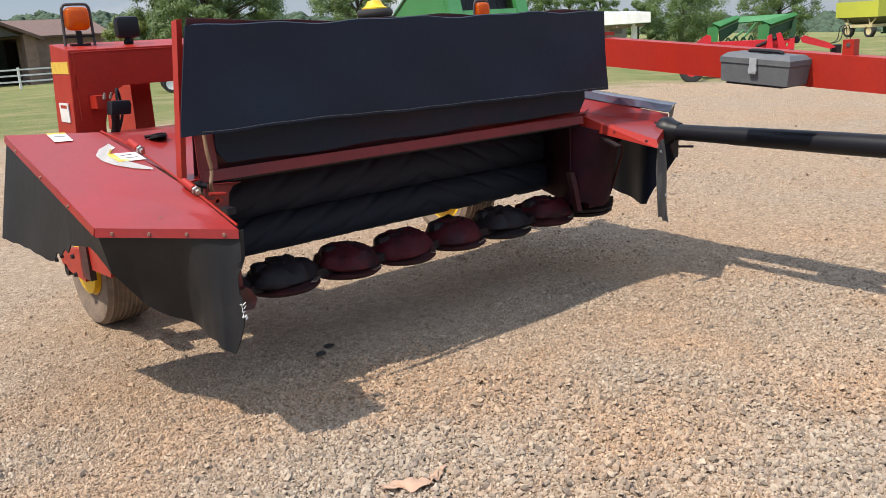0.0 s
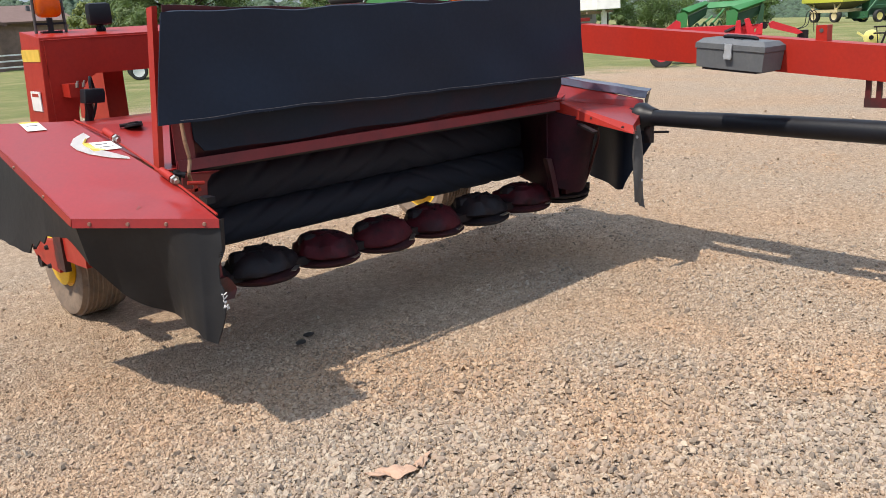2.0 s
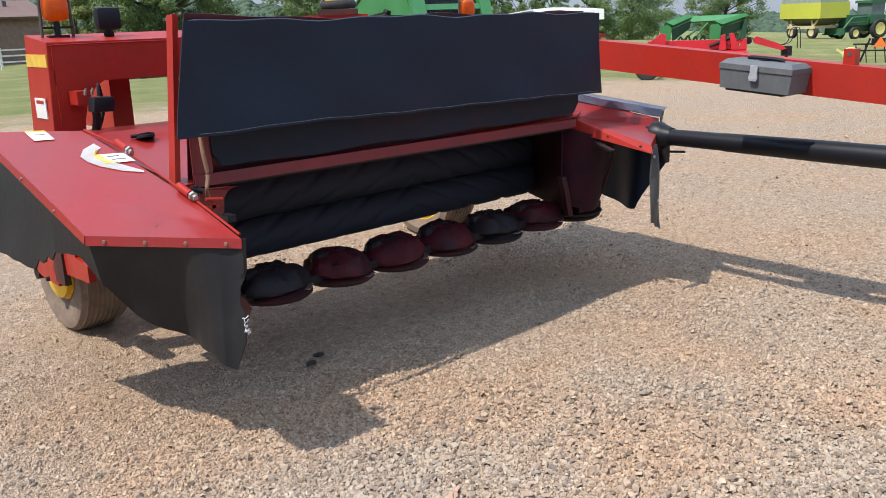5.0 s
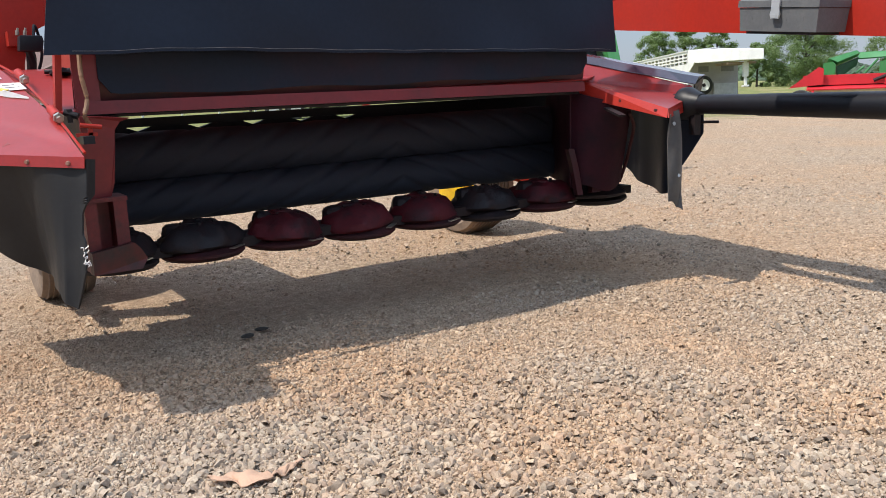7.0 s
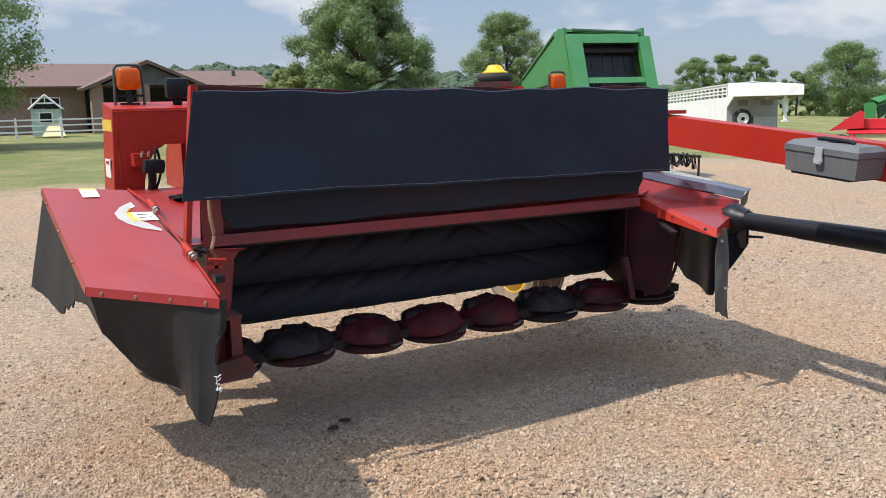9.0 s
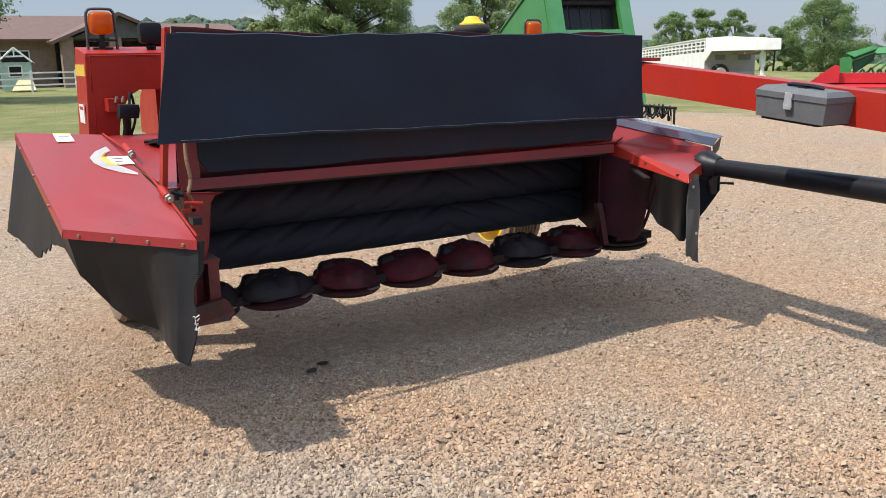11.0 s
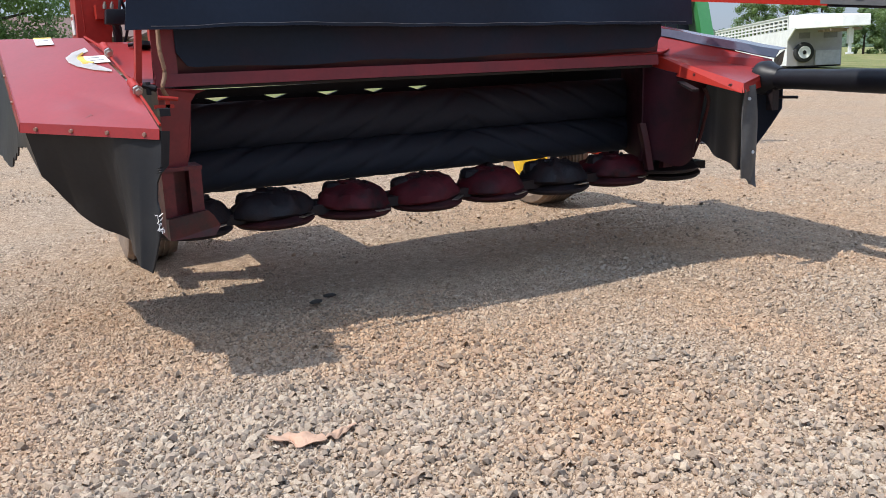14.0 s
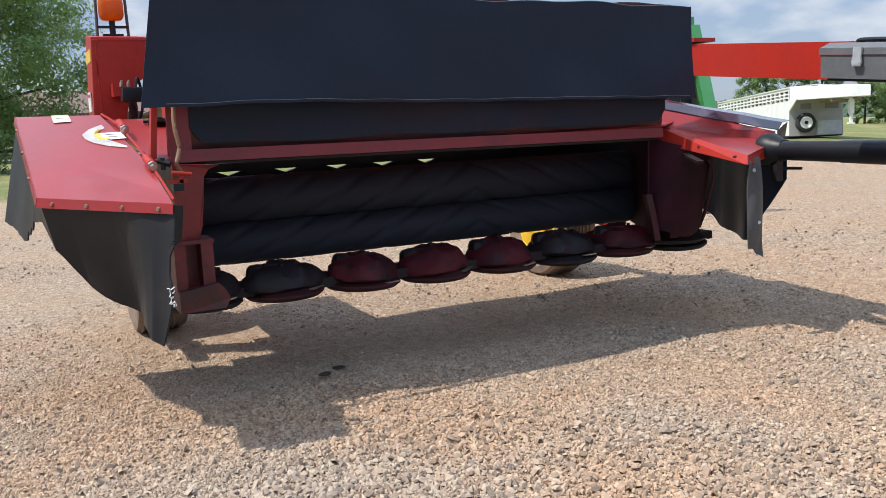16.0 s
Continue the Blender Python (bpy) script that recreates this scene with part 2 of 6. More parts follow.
GRIT = stone_material("gravel_grit", ((0.0, (0.22, 0.172, 0.132)), (0.25, (0.345, 0.27, 0.208)), (0.5, (0.42, 0.335, 0.258)), (0.8, (0.455, 0.37, 0.288)), (1.0, (0.53, 0.455, 0.37))), (1.0, 0.97, 0.93), (1.12, 0.94, 0.78))


# ---- building helpers ----
def part(name, bm, material, parent=None, label="", smooth=False, bevel=0.0):
    """One mesh object from a bmesh, under a thing or a part."""
    if bevel:
        bmesh.ops.bevel(bm, geom=[e for e in bm.edges if len(e.link_faces) == 2 and e.calc_face_angle(0) > 0.5], offset=bevel, segments=2, affect="EDGES", profile=0.6)
    bmesh.ops.recalc_face_normals(bm, faces=bm.faces)
    me = bpy.data.meshes.new(name)
    bm.to_mesh(me)
    bm.free()
    me.materials.append(material)
    if smooth:
        me.polygons.foreach_set("use_smooth", [True] * len(me.polygons))
        me.set_sharp_from_angle(angle=radians(38))
    ob = new(name, me)
    if parent:
        ob.parent = parent
    if label:
        ob["label"] = label
    return ob


def thing(name, m, label, category, group="", kind=""):
    ob = new(name)
    ob.matrix_world = m
    return tagged(ob, label, category, group, kind)


def box(bm, lo, hi, m=None):
    x0, y0, z0 = lo
    x1, y1, z1 = hi
    v = [bm.verts.new(p) for p in ((x0, y0, z0), (x1, y0, z0), (x1, y1, z0), (x0, y1, z0), (x0, y0, z1), (x1, y0, z1), (x1, y1, z1), (x0, y1, z1))]
    for f in ((0, 3, 2, 1), (4, 5, 6, 7), (0, 1, 5, 4), (1, 2, 6, 5), (2, 3, 7, 6), (3, 0, 4, 7)):
        bm.faces.new([v[i] for i in f])
    if m is not None:
        bmesh.ops.transform(bm, matrix=m, verts=v)
    return bm


def B(lo, hi, m=None):
    return box(bmesh.new(), lo, hi, m)


def plate(bm, pts, thick):
    """A flat or slightly folded sheet through the points, thickened along its normal."""
    pts = [Vector(p) for p in pts]
    nrm = Vector((0, 0, 0))
    for a, b in zip(pts, pts[1:] + pts[:1]):
        nrm += a.cross(b)
    nrm.normalize()
    top = [bm.verts.new(p) for p in pts]
    bot = [bm.verts.new(p - nrm * thick) for p in pts]
    bm.faces.new(top)
    bm.faces.new(bot[::-1])
    for i in range(len(pts)):
        j = (i + 1) % len(pts)
        bm.faces.new((top[j], top[i], bot[i], bot[j]))
    return bm


def rod(bm, a, b, r, seg=12, r2=None):
    a, b = Vector(a), Vector(b)
    m = Matrix.Translation((a + b) / 2) @ (b - a).to_track_quat("Z", "Y").to_matrix().to_4x4()
    bmesh.ops.create_cone(bm, cap_ends=True, segments=seg, radius1=r, radius2=r if r2 is None else r2, depth=(b - a).length, matrix=m)
    return bm


def pipe(bm, pts, r, seg=8):
    """A bent tube or hose through the points."""
    pts = [Vector(p) for p in pts]
    fine = []
    for i in range(len(pts) - 1):
        p0, p1, p2, p3 = pts[max(i - 1, 0)], pts[i], pts[i + 1], pts[min(i + 2, len(pts) - 1)]
        for k in range(5):
            t = k / 5
            fine.append(0.5 * ((2 * p1) + (p2 - p0) * t + (2 * p0 - 5 * p1 + 4 * p2 - p3) * t * t + (3 * p1 - p0 - 3 * p2 + p3) * t ** 3))
    fine.append(pts[-1])
    rings = []
    for i, p in enumerate(fine):
        d = (fine[min(i + 1, len(fine) - 1)] - fine[max(i - 1, 0)]).normalized()
        q = d.to_track_quat("Z", "Y")
        rings.append([bm.verts.new(p + q @ Vector((math.cos(2 * math.pi * k / seg) * r, math.sin(2 * math.pi * k / seg) * r, 0))) for k in range(seg)])
    for a, b in zip(rings, rings[1:]):
        for k in range(seg):
            bm.faces.new((a[k], a[(k + 1) % seg], b[(k + 1) % seg], b[k]))
    bm.faces.new(rings[0][::-1])
    bm.faces.new(rings[-1])
    return bm


def lathe(bm, profile, axis_m, seg=32):
    """A turned solid: (radius, height) pairs round the local z axis of axis_m."""
    rings = []
    for r, h in profile:
        rings.append([bm.verts.new(axis_m @ Vector((math.cos(2 * math.pi * k / seg) * r, math.sin(2 * math.pi * k / seg) * r, h))) for k in range(seg)])
    for a, b in zip(rings, rings[1:]):
        for k in range(seg):
            bm.faces.new((a[k], a[(k + 1) % seg], b[(k + 1) % seg], b[k]))
    bm.faces.new(rings[0][::-1])
    bm.faces.new(rings[-1])
    return bm


def sheet(bm, cols, rows, at, thick):
    """A cloth-like sheet: at(u, v) gives places for u, v from 0 to 1; half the thickness to either side."""
    p = np.array([[tuple(at(i / cols, j / rows)) for i in range(cols + 1)] for j in range(rows + 1)])
    n = np.cross(np.gradient(p, axis=1), np.gradient(p, axis=0))
    n /= np.linalg.norm(n, axis=2)[:, :, None] + 1e-9
    front, back = ([[bm.verts.new(q) for q in row] for row in p + n * e] for e in (thick / 2, -thick / 2))
    for j in range(rows):
        for i in range(cols):
            bm.faces.new((front[j][i], front[j][i + 1], front[j + 1][i + 1], front[j + 1][i]))
            bm.faces.new((back[j][i], back[j + 1][i], back[j + 1][i + 1], back[j][i + 1]))
    rim = [(0, i) for i in range(cols)] + [(j, cols) for j in range(rows)] + [(rows, i) for i in range(cols, 0, -1)] + [(j, 0) for j in range(rows, 0, -1)]
    for (j, i), (k, l) in zip(rim, rim[1:] + rim[:1]):
        bm.faces.new((front[j][i], back[j][i], back[k][l], front[k][l]))
    bmesh.ops.recalc_face_normals(bm, faces=bm.faces[:])
    return bm


def quick(name, verts, faces, material, label="", category="", kind="", parent=None, smooth=False):
    """A large mesh straight from arrays."""
    me = bpy.data.meshes.new(name)
    verts, faces = np.asarray(verts, dtype=np.float32), np.asarray(faces, dtype=np.int32)
    me.vertices.add(len(verts))
    me.vertices.foreach_set("co", verts.ravel())
    k = faces.shape[1]
    me.loops.add(faces.size)
    me.loops.foreach_set("vertex_index", faces.ravel())
    me.polygons.add(len(faces))
    me.polygons.foreach_set("loop_start", np.arange(0, faces.size, k, dtype=np.int32))
    me.update(calc_edges=True)
    me.materials.append(material)
    me.polygons.foreach_set("use_smooth", np.full(len(me.polygons), smooth))
    ob = new(name, me)
    if parent:
        ob.parent = parent
    return tagged(ob, label, category, "", kind)


# ---- ground ----
def terrain(x, y):
    """The lot is level round the machine and falls away gently in the distance, more so to the east. Slopes and rise
    are set to fit the camera's view.
    """
    dx, dy = np.asarray(x, dtype=float) - 3.0, np.asarray(y, dtype=float) - 4.0
    d = np.hypot(dx, dy)
    s = (0.83 * dx - 0.55 * dy) / np.maximum(d, 0.01)
    k = 0.0105 + 0.0145 * np.clip((s - 0.3) / 0.3, 0, 1)
    rise = 0.55 * np.exp(-((np.asarray(x, dtype=float) - 76) ** 2 + (np.asarray(y, dtype=float) - 34) ** 2) / 400.0)
    return -k * np.maximum(0, d - 10) + rise


def gz(x, y):
    return float(terrain(x, y))


def ground_material():
    m = bpy.data.materials.new("gravel_and_grass")
    m.use_nodes = True
    n, l = m.node_tree.nodes, m.node_tree.links
    b = n["Principled BSDF"]
    b.inputs["Roughness"].default_value = 0.92
    b.inputs["Specular IOR Level"].default_value = 0.25
    co = n.new("ShaderNodeTexCoord")

    def noise_tex(scale, detail=5, rough=0.6):
        t = n.new("ShaderNodeTexNoise")
        t.inputs["Scale"].default_value, t.inputs["Detail"].default_value, t.inputs["Roughness"].default_value = scale, detail, rough
        l.new(co.outputs["Object"], t.inputs["Vector"])
        return t.outputs["Fac"]

    def ramp(fac, stops):
        r = n.new("ShaderNodeValToRGB")
        while len(r.color_ramp.elements) < len(stops):
            r.color_ramp.elements.new(0.5)
        for e, (p, c) in zip(r.color_ramp.elements, stops):
            e.position, e.color = p, (*c, 1)
        l.new(fac, r.inputs["Fac"])
        return r.outputs["Color"]

    def mix(fac, a, c, mode="MIX"):
        x = n.new("ShaderNodeMix")
        x.data_type, x.blend_type = "RGBA", mode
        if isinstance(fac, float):
            x.inputs["Factor"].default_value = fac
        else:
            l.new(fac, x.inputs["Factor"])
        l.new(a, x.inputs["A"])
        l.new(c, x.inputs["B"])
        return x.outputs["Result"]

    def math_node(op, a, c):
        x = n.new("ShaderNodeMath")
        x.operation = op
        for k, v in enumerate((a, c)):
            if isinstance(v, (int, float)):
                x.inputs[k].default_value = v
            else:
                l.new(v, x.inputs[k])
        return x.outputs["Value"]

    vor = n.new("ShaderNodeTexVoronoi")
    vor.inputs["Scale"].default_value, vor.inputs["Randomness"].default_value = 95, 1
    l.new(co.outputs["Object"], vor.inputs["Vector"])
    vor2 = n.new("ShaderNodeTexVoronoi")
    vor2.inputs["Scale"].default_value = 210
    l.new(co.outputs["Object"], vor2.inputs["Vector"])
    sep = n.new("ShaderNodeSeparateColor")
    l.new(vor.outputs["Color"], sep.inputs["Color"])
    pebble = ramp(sep.outputs["Red"], ((0.0, (0.19, 0.145, 0.11)), (0.35, (0.31, 0.25, 0.195)), (0.75, (0.4, 0.33, 0.26)), (1.0, (0.52, 0.455, 0.38))))
    sep2 = n.new("ShaderNodeSeparateColor")
    l.new(vor2.outputs["Color"], sep2.inputs["Color"])
    fines = ramp(sep2.outputs["Green"], ((0.0, (0.2, 0.15, 0.11)), (0.6, (0.38, 0.3, 0.225)), (1.0, (0.54, 0.46, 0.37))))
    patch = ramp(noise_tex(0.9, 6), ((0.42, (0, 0, 0)), (0.6, (1, 1, 1))))
    gravel = mix(patch, pebble, fines)
    tint = ramp(noise_tex(0.35, 4), ((0.36, (1.13, 1.06, 0.98)), (0.64, (1.22, 1.04, 0.88))))
    gravel = mix(1.0, gravel, tint, "MULTIPLY")
    mottle = ramp(noise_tex(17, 5, 0.7), ((0.36, (0.8, 0.78, 0.76)), (0.64, (1.2, 1.2, 1.2))))
    gravel = mix(1.0, gravel, mottle, "MULTIPLY")
    grass = ramp(noise_tex(0.45, 8, 0.7), ((0.3, (0.13, 0.165, 0.05)), (0.5, (0.2, 0.21, 0.075)), (0.7, (0.34, 0.275, 0.14))))
    blade = ramp(noise_tex(30, 4), ((0.3, (0.65, 0.65, 0.65)), (0.7, (1.25, 1.25, 1.25))))
    grass = mix(1.0, grass, blade, "MULTIPLY")
    pos = n.new("ShaderNodeSeparateXYZ")
    l.new(co.outputs["Object"], pos.inputs["Vector"])
    east = math_node("MULTIPLY", math_node("MAXIMUM", math_node("SUBTRACT", pos.outputs["X"], 15.0), 0.0), 0.75)
    edge = math_node("ADD", pos.outputs["Y"], east)
    edge = math_node("ADD", edge, math_node("MULTIPLY", math_node("SUBTRACT", noise_tex(0.5, 6, 0.7), 0.5), 9.0))
    gmask = ramp(math_node("MULTIPLY", math_node("SUBTRACT", edge, 18.0), 0.35), ((0.0, (0, 0, 0)), (1.0, (1, 1, 1))))
    l.new(mix(gmask, gravel, grass), b.inputs["Base Color"])
    h = math_node("ADD", math_node("MULTIPLY", vor.outputs["Distance"], -0.6), math_node("MULTIPLY", vor2.outputs["Distance"], -0.4))
    h = math_node("ADD", h, noise_tex(140, 3))
    bp = n.new("ShaderNodeBump")
    bp.inputs["Strength"].default_value, bp.inputs["Distance"].default_value = 0.9, 0.016
    l.new(h, bp.inputs["Height"])
    l.new(bp.outputs["Normal"], b.inputs["Normal"])
    return m


GROUND = ground_material()


def relief(x, y):
    """Low mounds and ruts of the lot, a centimetre or two."""
    return 0.012 * np.sin(x * 1.9 + 0.6 * np.sin(y * 1.3)) * np.sin(y * 1.6 + 0.8) + 0.006 * np.sin(x * 5.1 + y * 2.2)


def build_ground():
    def axis(c, lo, hi):
        a = np.concatenate([np.linspace(c - 7, c + 7, 150), c + 7 * np.geomspace(1.03, (hi - c) / 7, 70), c - 7 * np.geomspace(1.03, (c - lo) / 7, 70)])
        return np.sort(a)
    xs, ys = axis(4.0, -900, 1500), axis(5.0, -900, 1500)
    gx, gy = np.meshgrid(xs, ys)
    z = terrain(gx, gy) + relief(gx, gy) * np.clip(1.6 - np.hypot(gx - 4, gy - 5) / 9, 0, 1)
    v = np.stack([gx, gy, z], -1).reshape(-1, 3)
    nx, ny = len(xs), len(ys)
    i, j = np.meshgrid(np.arange(nx - 1), np.arange(ny - 1))
    a = (j * nx + i).ravel()
    quick("ground", v, np.stack([a, a + 1, a + nx + 1, a + nx], -1), GROUND, "tan crushed-gravel yard that gives way to mown grass", "ground", "structure", smooth=True)


build_ground()


# ---- the disc mower ----
def hood_z(x, y):
    return 0.862 + 0.244 * (x - 2.215) + 0.335 * (y - 3.915)


def hp(x, y, up=0.0):
    return (x, y, hood_z(x, y) + up)


def lerp(stops, x):
    for (a, va), (b, vb) in zip(stops, stops[1:]):
        if x <= b:
            return va + (vb - va) * max(0, (x - a)) / (b - a)
    return stops[-1][1]


def bolt(bm, p, nrm, r=0.009, h=0.008):
    p, nrm = Vector(p), Vector(nrm).normalized()
    rod(bm, p - nrm * 0.002, p + nrm * h, r, 8, r * 0.75)


def wheel(parent, centre, r, width, rim_r, tyre_mat, rim_mat, tread=0, axis="X", name="wheel", label=""):
    """Tyre with shoulders, tread blocks and a dished rim, turning about x or y."""
    turn = pose(*centre, 0, 90, 0) if axis == "X" else pose(*centre, 90, 0, 0)
    w = width / 2
    bm = lathe(bmesh.new(), [(rim_r, -w * 0.7), (r * 0.8, -w), (r * 0.93, -w * 0.92), (r * 0.985, -w * 0.68), (r, -w * 0.3), (r, w * 0.3), (r * 0.985, w * 0.68), (r * 0.93, w * 0.92), (r * 0.8, w), (rim_r, w * 0.7)], turn, 40)
    if not tread:
        bm = lathe(bmesh.new(), [(rim_r, -w * 0.7), (r * 0.8, -w), (r * 0.93, -w * 0.92)] + [(r * (0.985 if e % 2 else 0.955), -w * 0.74 + w * 1.48 * (e // 2 * 2 + (0.25 if e % 2 else 0) + (0 if e % 2 else 0)) / 16) for e in range(17)] + [(r * 0.93, w * 0.92), (r * 0.8, w), (rim_r, w * 0.7)], turn, 44)
    for k in range(tread * 2):
        a = math.pi * k / tread
        side = 1 if k % 2 else -1
        lug = turn @ pose(0, 0, 0, 0, 0, math.degrees(a)) @ pose(r * 0.985, 0, side * w * 0.45, side * 25, 0, 0)
        box(bm, (-0.012, -r * 0.045, -w * 0.42), (0.012, r * 0.045, w * 0.42), lug)
    wob = part(name, bm, tyre_mat, parent, label, smooth=True)
    bm = lathe(bmesh.new(), [(rim_r * 1.02, -w * 0.72), (rim_r * 1.06, -w * 0.76), (rim_r * 0.9, -w * 0.66), (rim_r * 0.8, -w * 0.2), (rim_r * 0.35, -w * 0.25), (rim_r * 0.3, -w * 0.55), (rim_r * 0.12, -w * 0.6), (rim_r * 0.12, w * 0.6), (rim_r * 0.3, w * 0.55), (rim_r * 0.35, w * 0.25), (rim_r * 0.8, w * 0.2), (rim_r * 0.9, w * 0.66), (rim_r * 1.06, w * 0.76), (rim_r * 1.02, w * 0.72)], turn, 32)
    part("rim", bm, rim_mat, wob, "", smooth=True)
    return wob


def hazard_lamp(parent, x, y, z, w=0.134):
    """An amber flasher in a bent-rod guard."""
    side = [(w / 2 + 0.003, -0.02), (w / 2, 0.1), (w / 2 - 0.002, 0.172), (w / 2 - 0.009, 0.192), (w / 2 - 0.026, 0.202)]
    part("lamp_guard", pipe(bmesh.new(), [(x - dx, y, z + dz) for dx, dz in side] + [(x + dx, y, z + dz) for dx, dz in side[::-1]], 0.007, 10), STEEL_DARK, parent, "dark bent-rod lamp guard", smooth=True)
    bm = bmesh.new()
    power = lambda c, e: math.copysign(abs(c) ** e, c)
    rows = []
    for i in range(13):
        p = -math.pi / 2 + math.pi * i / 12
        rows.append([bm.verts.new((x + 0.056 * power(math.cos(p), 0.45) * power(math.cos(2 * math.pi * q / 24), 0.55), y + 0.04 * power(math.cos(p), 0.45) * power(math.sin(2 * math.pi * q / 24), 0.55), z + 0.136 + 0.055 * power(math.sin(p), 0.5))) for q in range(24)])
    for a, b in zip(rows, rows[1:]):
        for q in range(24):
            bm.faces.new((a[q], a[(q + 1) % 24], b[(q + 1) % 24], b[q]))
    bmesh.ops.remove_doubles(bm, verts=bm.verts[:], dist=0.0005)
    part("lamp_lens", bm, AMBER, parent, "amber plastic flasher lens", smooth=True)
    bm = rod(bmesh.new(), (x, y, z), (x, y, z + 0.08), 0.014)
    box(bm, (x - w / 2, y - 0.012, z + 0.048), (x + w / 2, y + 0.012, z + 0.058))
    box(bm, (x - 0.045, y - 0.02, z - 0.01), (x + 0.045, y + 0.02, z + 0.02))
    part("lamp_bracket", bm, BLACK, parent)


def build_mower():
    mower = thing("disc_mower", pose(0, 0, 0), "red pull-type disc mower conditioner with black rubber curtains, parked on gravel", "hay mower")
    A, Bc, C, H, R = hp(1.79, 5.22), hp(1.825, 4.3), hp(2.22, 3.93), hp(2.205, 4.3), hp(2.11, 4.96)
    # hinged end hood with its turned-down lip
    def pressed(u, v):
        le = Vector(A).lerp(Vector(Bc), v)
        ri = Vector(R).lerp(Vector(H), v / 0.62) if v < 0.62 else Vector(H).lerp(Vector(C), (v - 0.62) / 0.38)
        p = le.lerp(ri, u)
        near = max(0.0, min(1.0, (4.5 - p.y) / 0.3)) * min(1.0, 8 * u, 8 * (1 - u), 8 * (1 - v))
        dent = -0.004 * math.exp(-((p.x - 2.03) ** 2 + (p.y - 4.16) ** 2) / 0.004) + 0.004 * math.exp(-((p.x - 2.0) ** 2 + (p.y - 4.27) ** 2) / 0.006)
        crease = -0.004 * math.exp(-((p.x - 1.95 - 0.6 * (4.5 - p.y)) / 0.03) ** 2)
        return p + Vector((0, 0, -0.004 + near * (dent + crease + 0.002 * math.sin(p.x * 23 + p.y * 9))))
    hood = part("left_hood", sheet(bmesh.new(), 36, 48, pressed, 0.006), HOOD_RED, mower, "glossy red sheet-metal end hood", smooth=True)
    bm = bmesh.new()
    for a, b, d in ((A, Bc, 0.03), (Bc, C, 0.034)):
        a, b = Vector(a), Vector(b)
        out = Vector((b.y - a.y, -(b.x - a.x), 0)).normalized() * 0.006
        plate(bm, [a, b, b + out + Vector((0, 0, -d)), a + out + Vector((0, 0, -d))], 0.004)
    part("hood_lip", bm, HOOD_RED, hood)
    for k in range(4):
        bm = bmesh.new()
        bolt(bm, Vector(Bc).lerp(Vector(C), 0.12 + 0.26 * k) + Vector((-0.006, -0.007, -0.019)), (-0.68, -0.73, 0), 0.008, 0.005)
        part("bolt", bm, RUSTY, hood)
    for k in range(3):
        bm = bmesh.new()
        bolt(bm, Vector(A).lerp(Vector(Bc), 0.15 + 0.3 * k) + Vector((-0.008, 0, -0.016)), (-1, 0, 0), 0.007, 0.005)
        part("bolt", bm, RUSTY, hood)
    for x, y in ((2.2, 4.29), (2.165, 4.72)):
        d = Vector((-0.035, 0.43, 0.135)).normalized()
        p = Vector(hp(x, y, 0.02))
        bm = rod(bmesh.new(), p - d * 0.05, p + d * 0.03, 0.016, 12)
        hinge = part("hinge", bm, RED, hood, "red hinge barrel with steel bolt", smooth=True)
        bm = rod(bmesh.new(), p - d * 0.085, p - d * 0.05, 0.011, 6)
        rod(bm, p - d * 0.07, p - d * 0.058, 0.018, 6)
        part("hinge_bolt", bm, STEEL, hinge)
    bm = pipe(bmesh.new(), [hp(2.225, 3.95, 0.004), hp(2.205, 4.3, 0.006), hp(2.165, 4.72, 0.006), hp(2.115, 4.95, 0.004)], 0.005, 6)
    part("hood_edge", bm, RED, hood)
    # stickers on the hood
    up = 0.0035
    arc = [(2.1, 4.83), (2.05, 4.815), (2.02, 4.775), (2.025, 4.72), (2.05, 4.655), (2.1, 4.575), (2.157, 4.51)]
    inner = [(2.1, 4.795), (2.072, 4.785), (2.055, 4.76), (2.055, 4.715), (2.075, 4.665), (2.11, 4.605), (2.16, 4.525)]
    bm = bmesh.new()
    inner = [(x + (2.15 - x) * 0.16, y + (4.7 - y) * 0.16) for x, y in inner[:-1]] + inner[-1:]
    va, vb = [bm.verts.new(hp(*p, up)) for p in arc], [bm.verts.new(hp(*p, up)) for p in inner]
    for k in range(6):
        bm.faces.new((va[k], va[k + 1], vb[k + 1], vb[k]))
    bmesh.ops.solidify(bm, geom=bm.faces[:], thickness=0.001)
    part("arrow_sticker", bm, LABEL, hood, "curved white arrow sticker")

    stripe = [Vector(hp(x, y, up + 0.0008)) for x, y in ((2.085, 4.772), (2.066, 4.745), (2.068, 4.71), (2.085, 4.675), (2.11, 4.64))]
    part("arrow_stripe", pipe(bmesh.new(), stripe, 0.005, 4), LABEL_Y, hood, "thin yellow stripe in the arrow")

    def sticker(name, quad, material, label, bars=()):
        bm = plate(bmesh.new(), [hp(x, y, up) for x, y in quad], 0.001)
        s = part(name, bm, material, hood, label)
        for k, (u0, u1, v0, v1) in enumerate(bars):
            q = [Vector(hp(x, y, up + 0.0008)) for x, y in quad]
            pt = lambda u, v: q[0].lerp(q[1], u).lerp(q[3].lerp(q[2], u), v)
            part("print_bar", plate(bmesh.new(), [pt(u0, v0), pt(u1, v0), pt(u1, v1), pt(u0, v1)], 0.0008), LABEL_Y if k == 0 else LABEL_K, s)
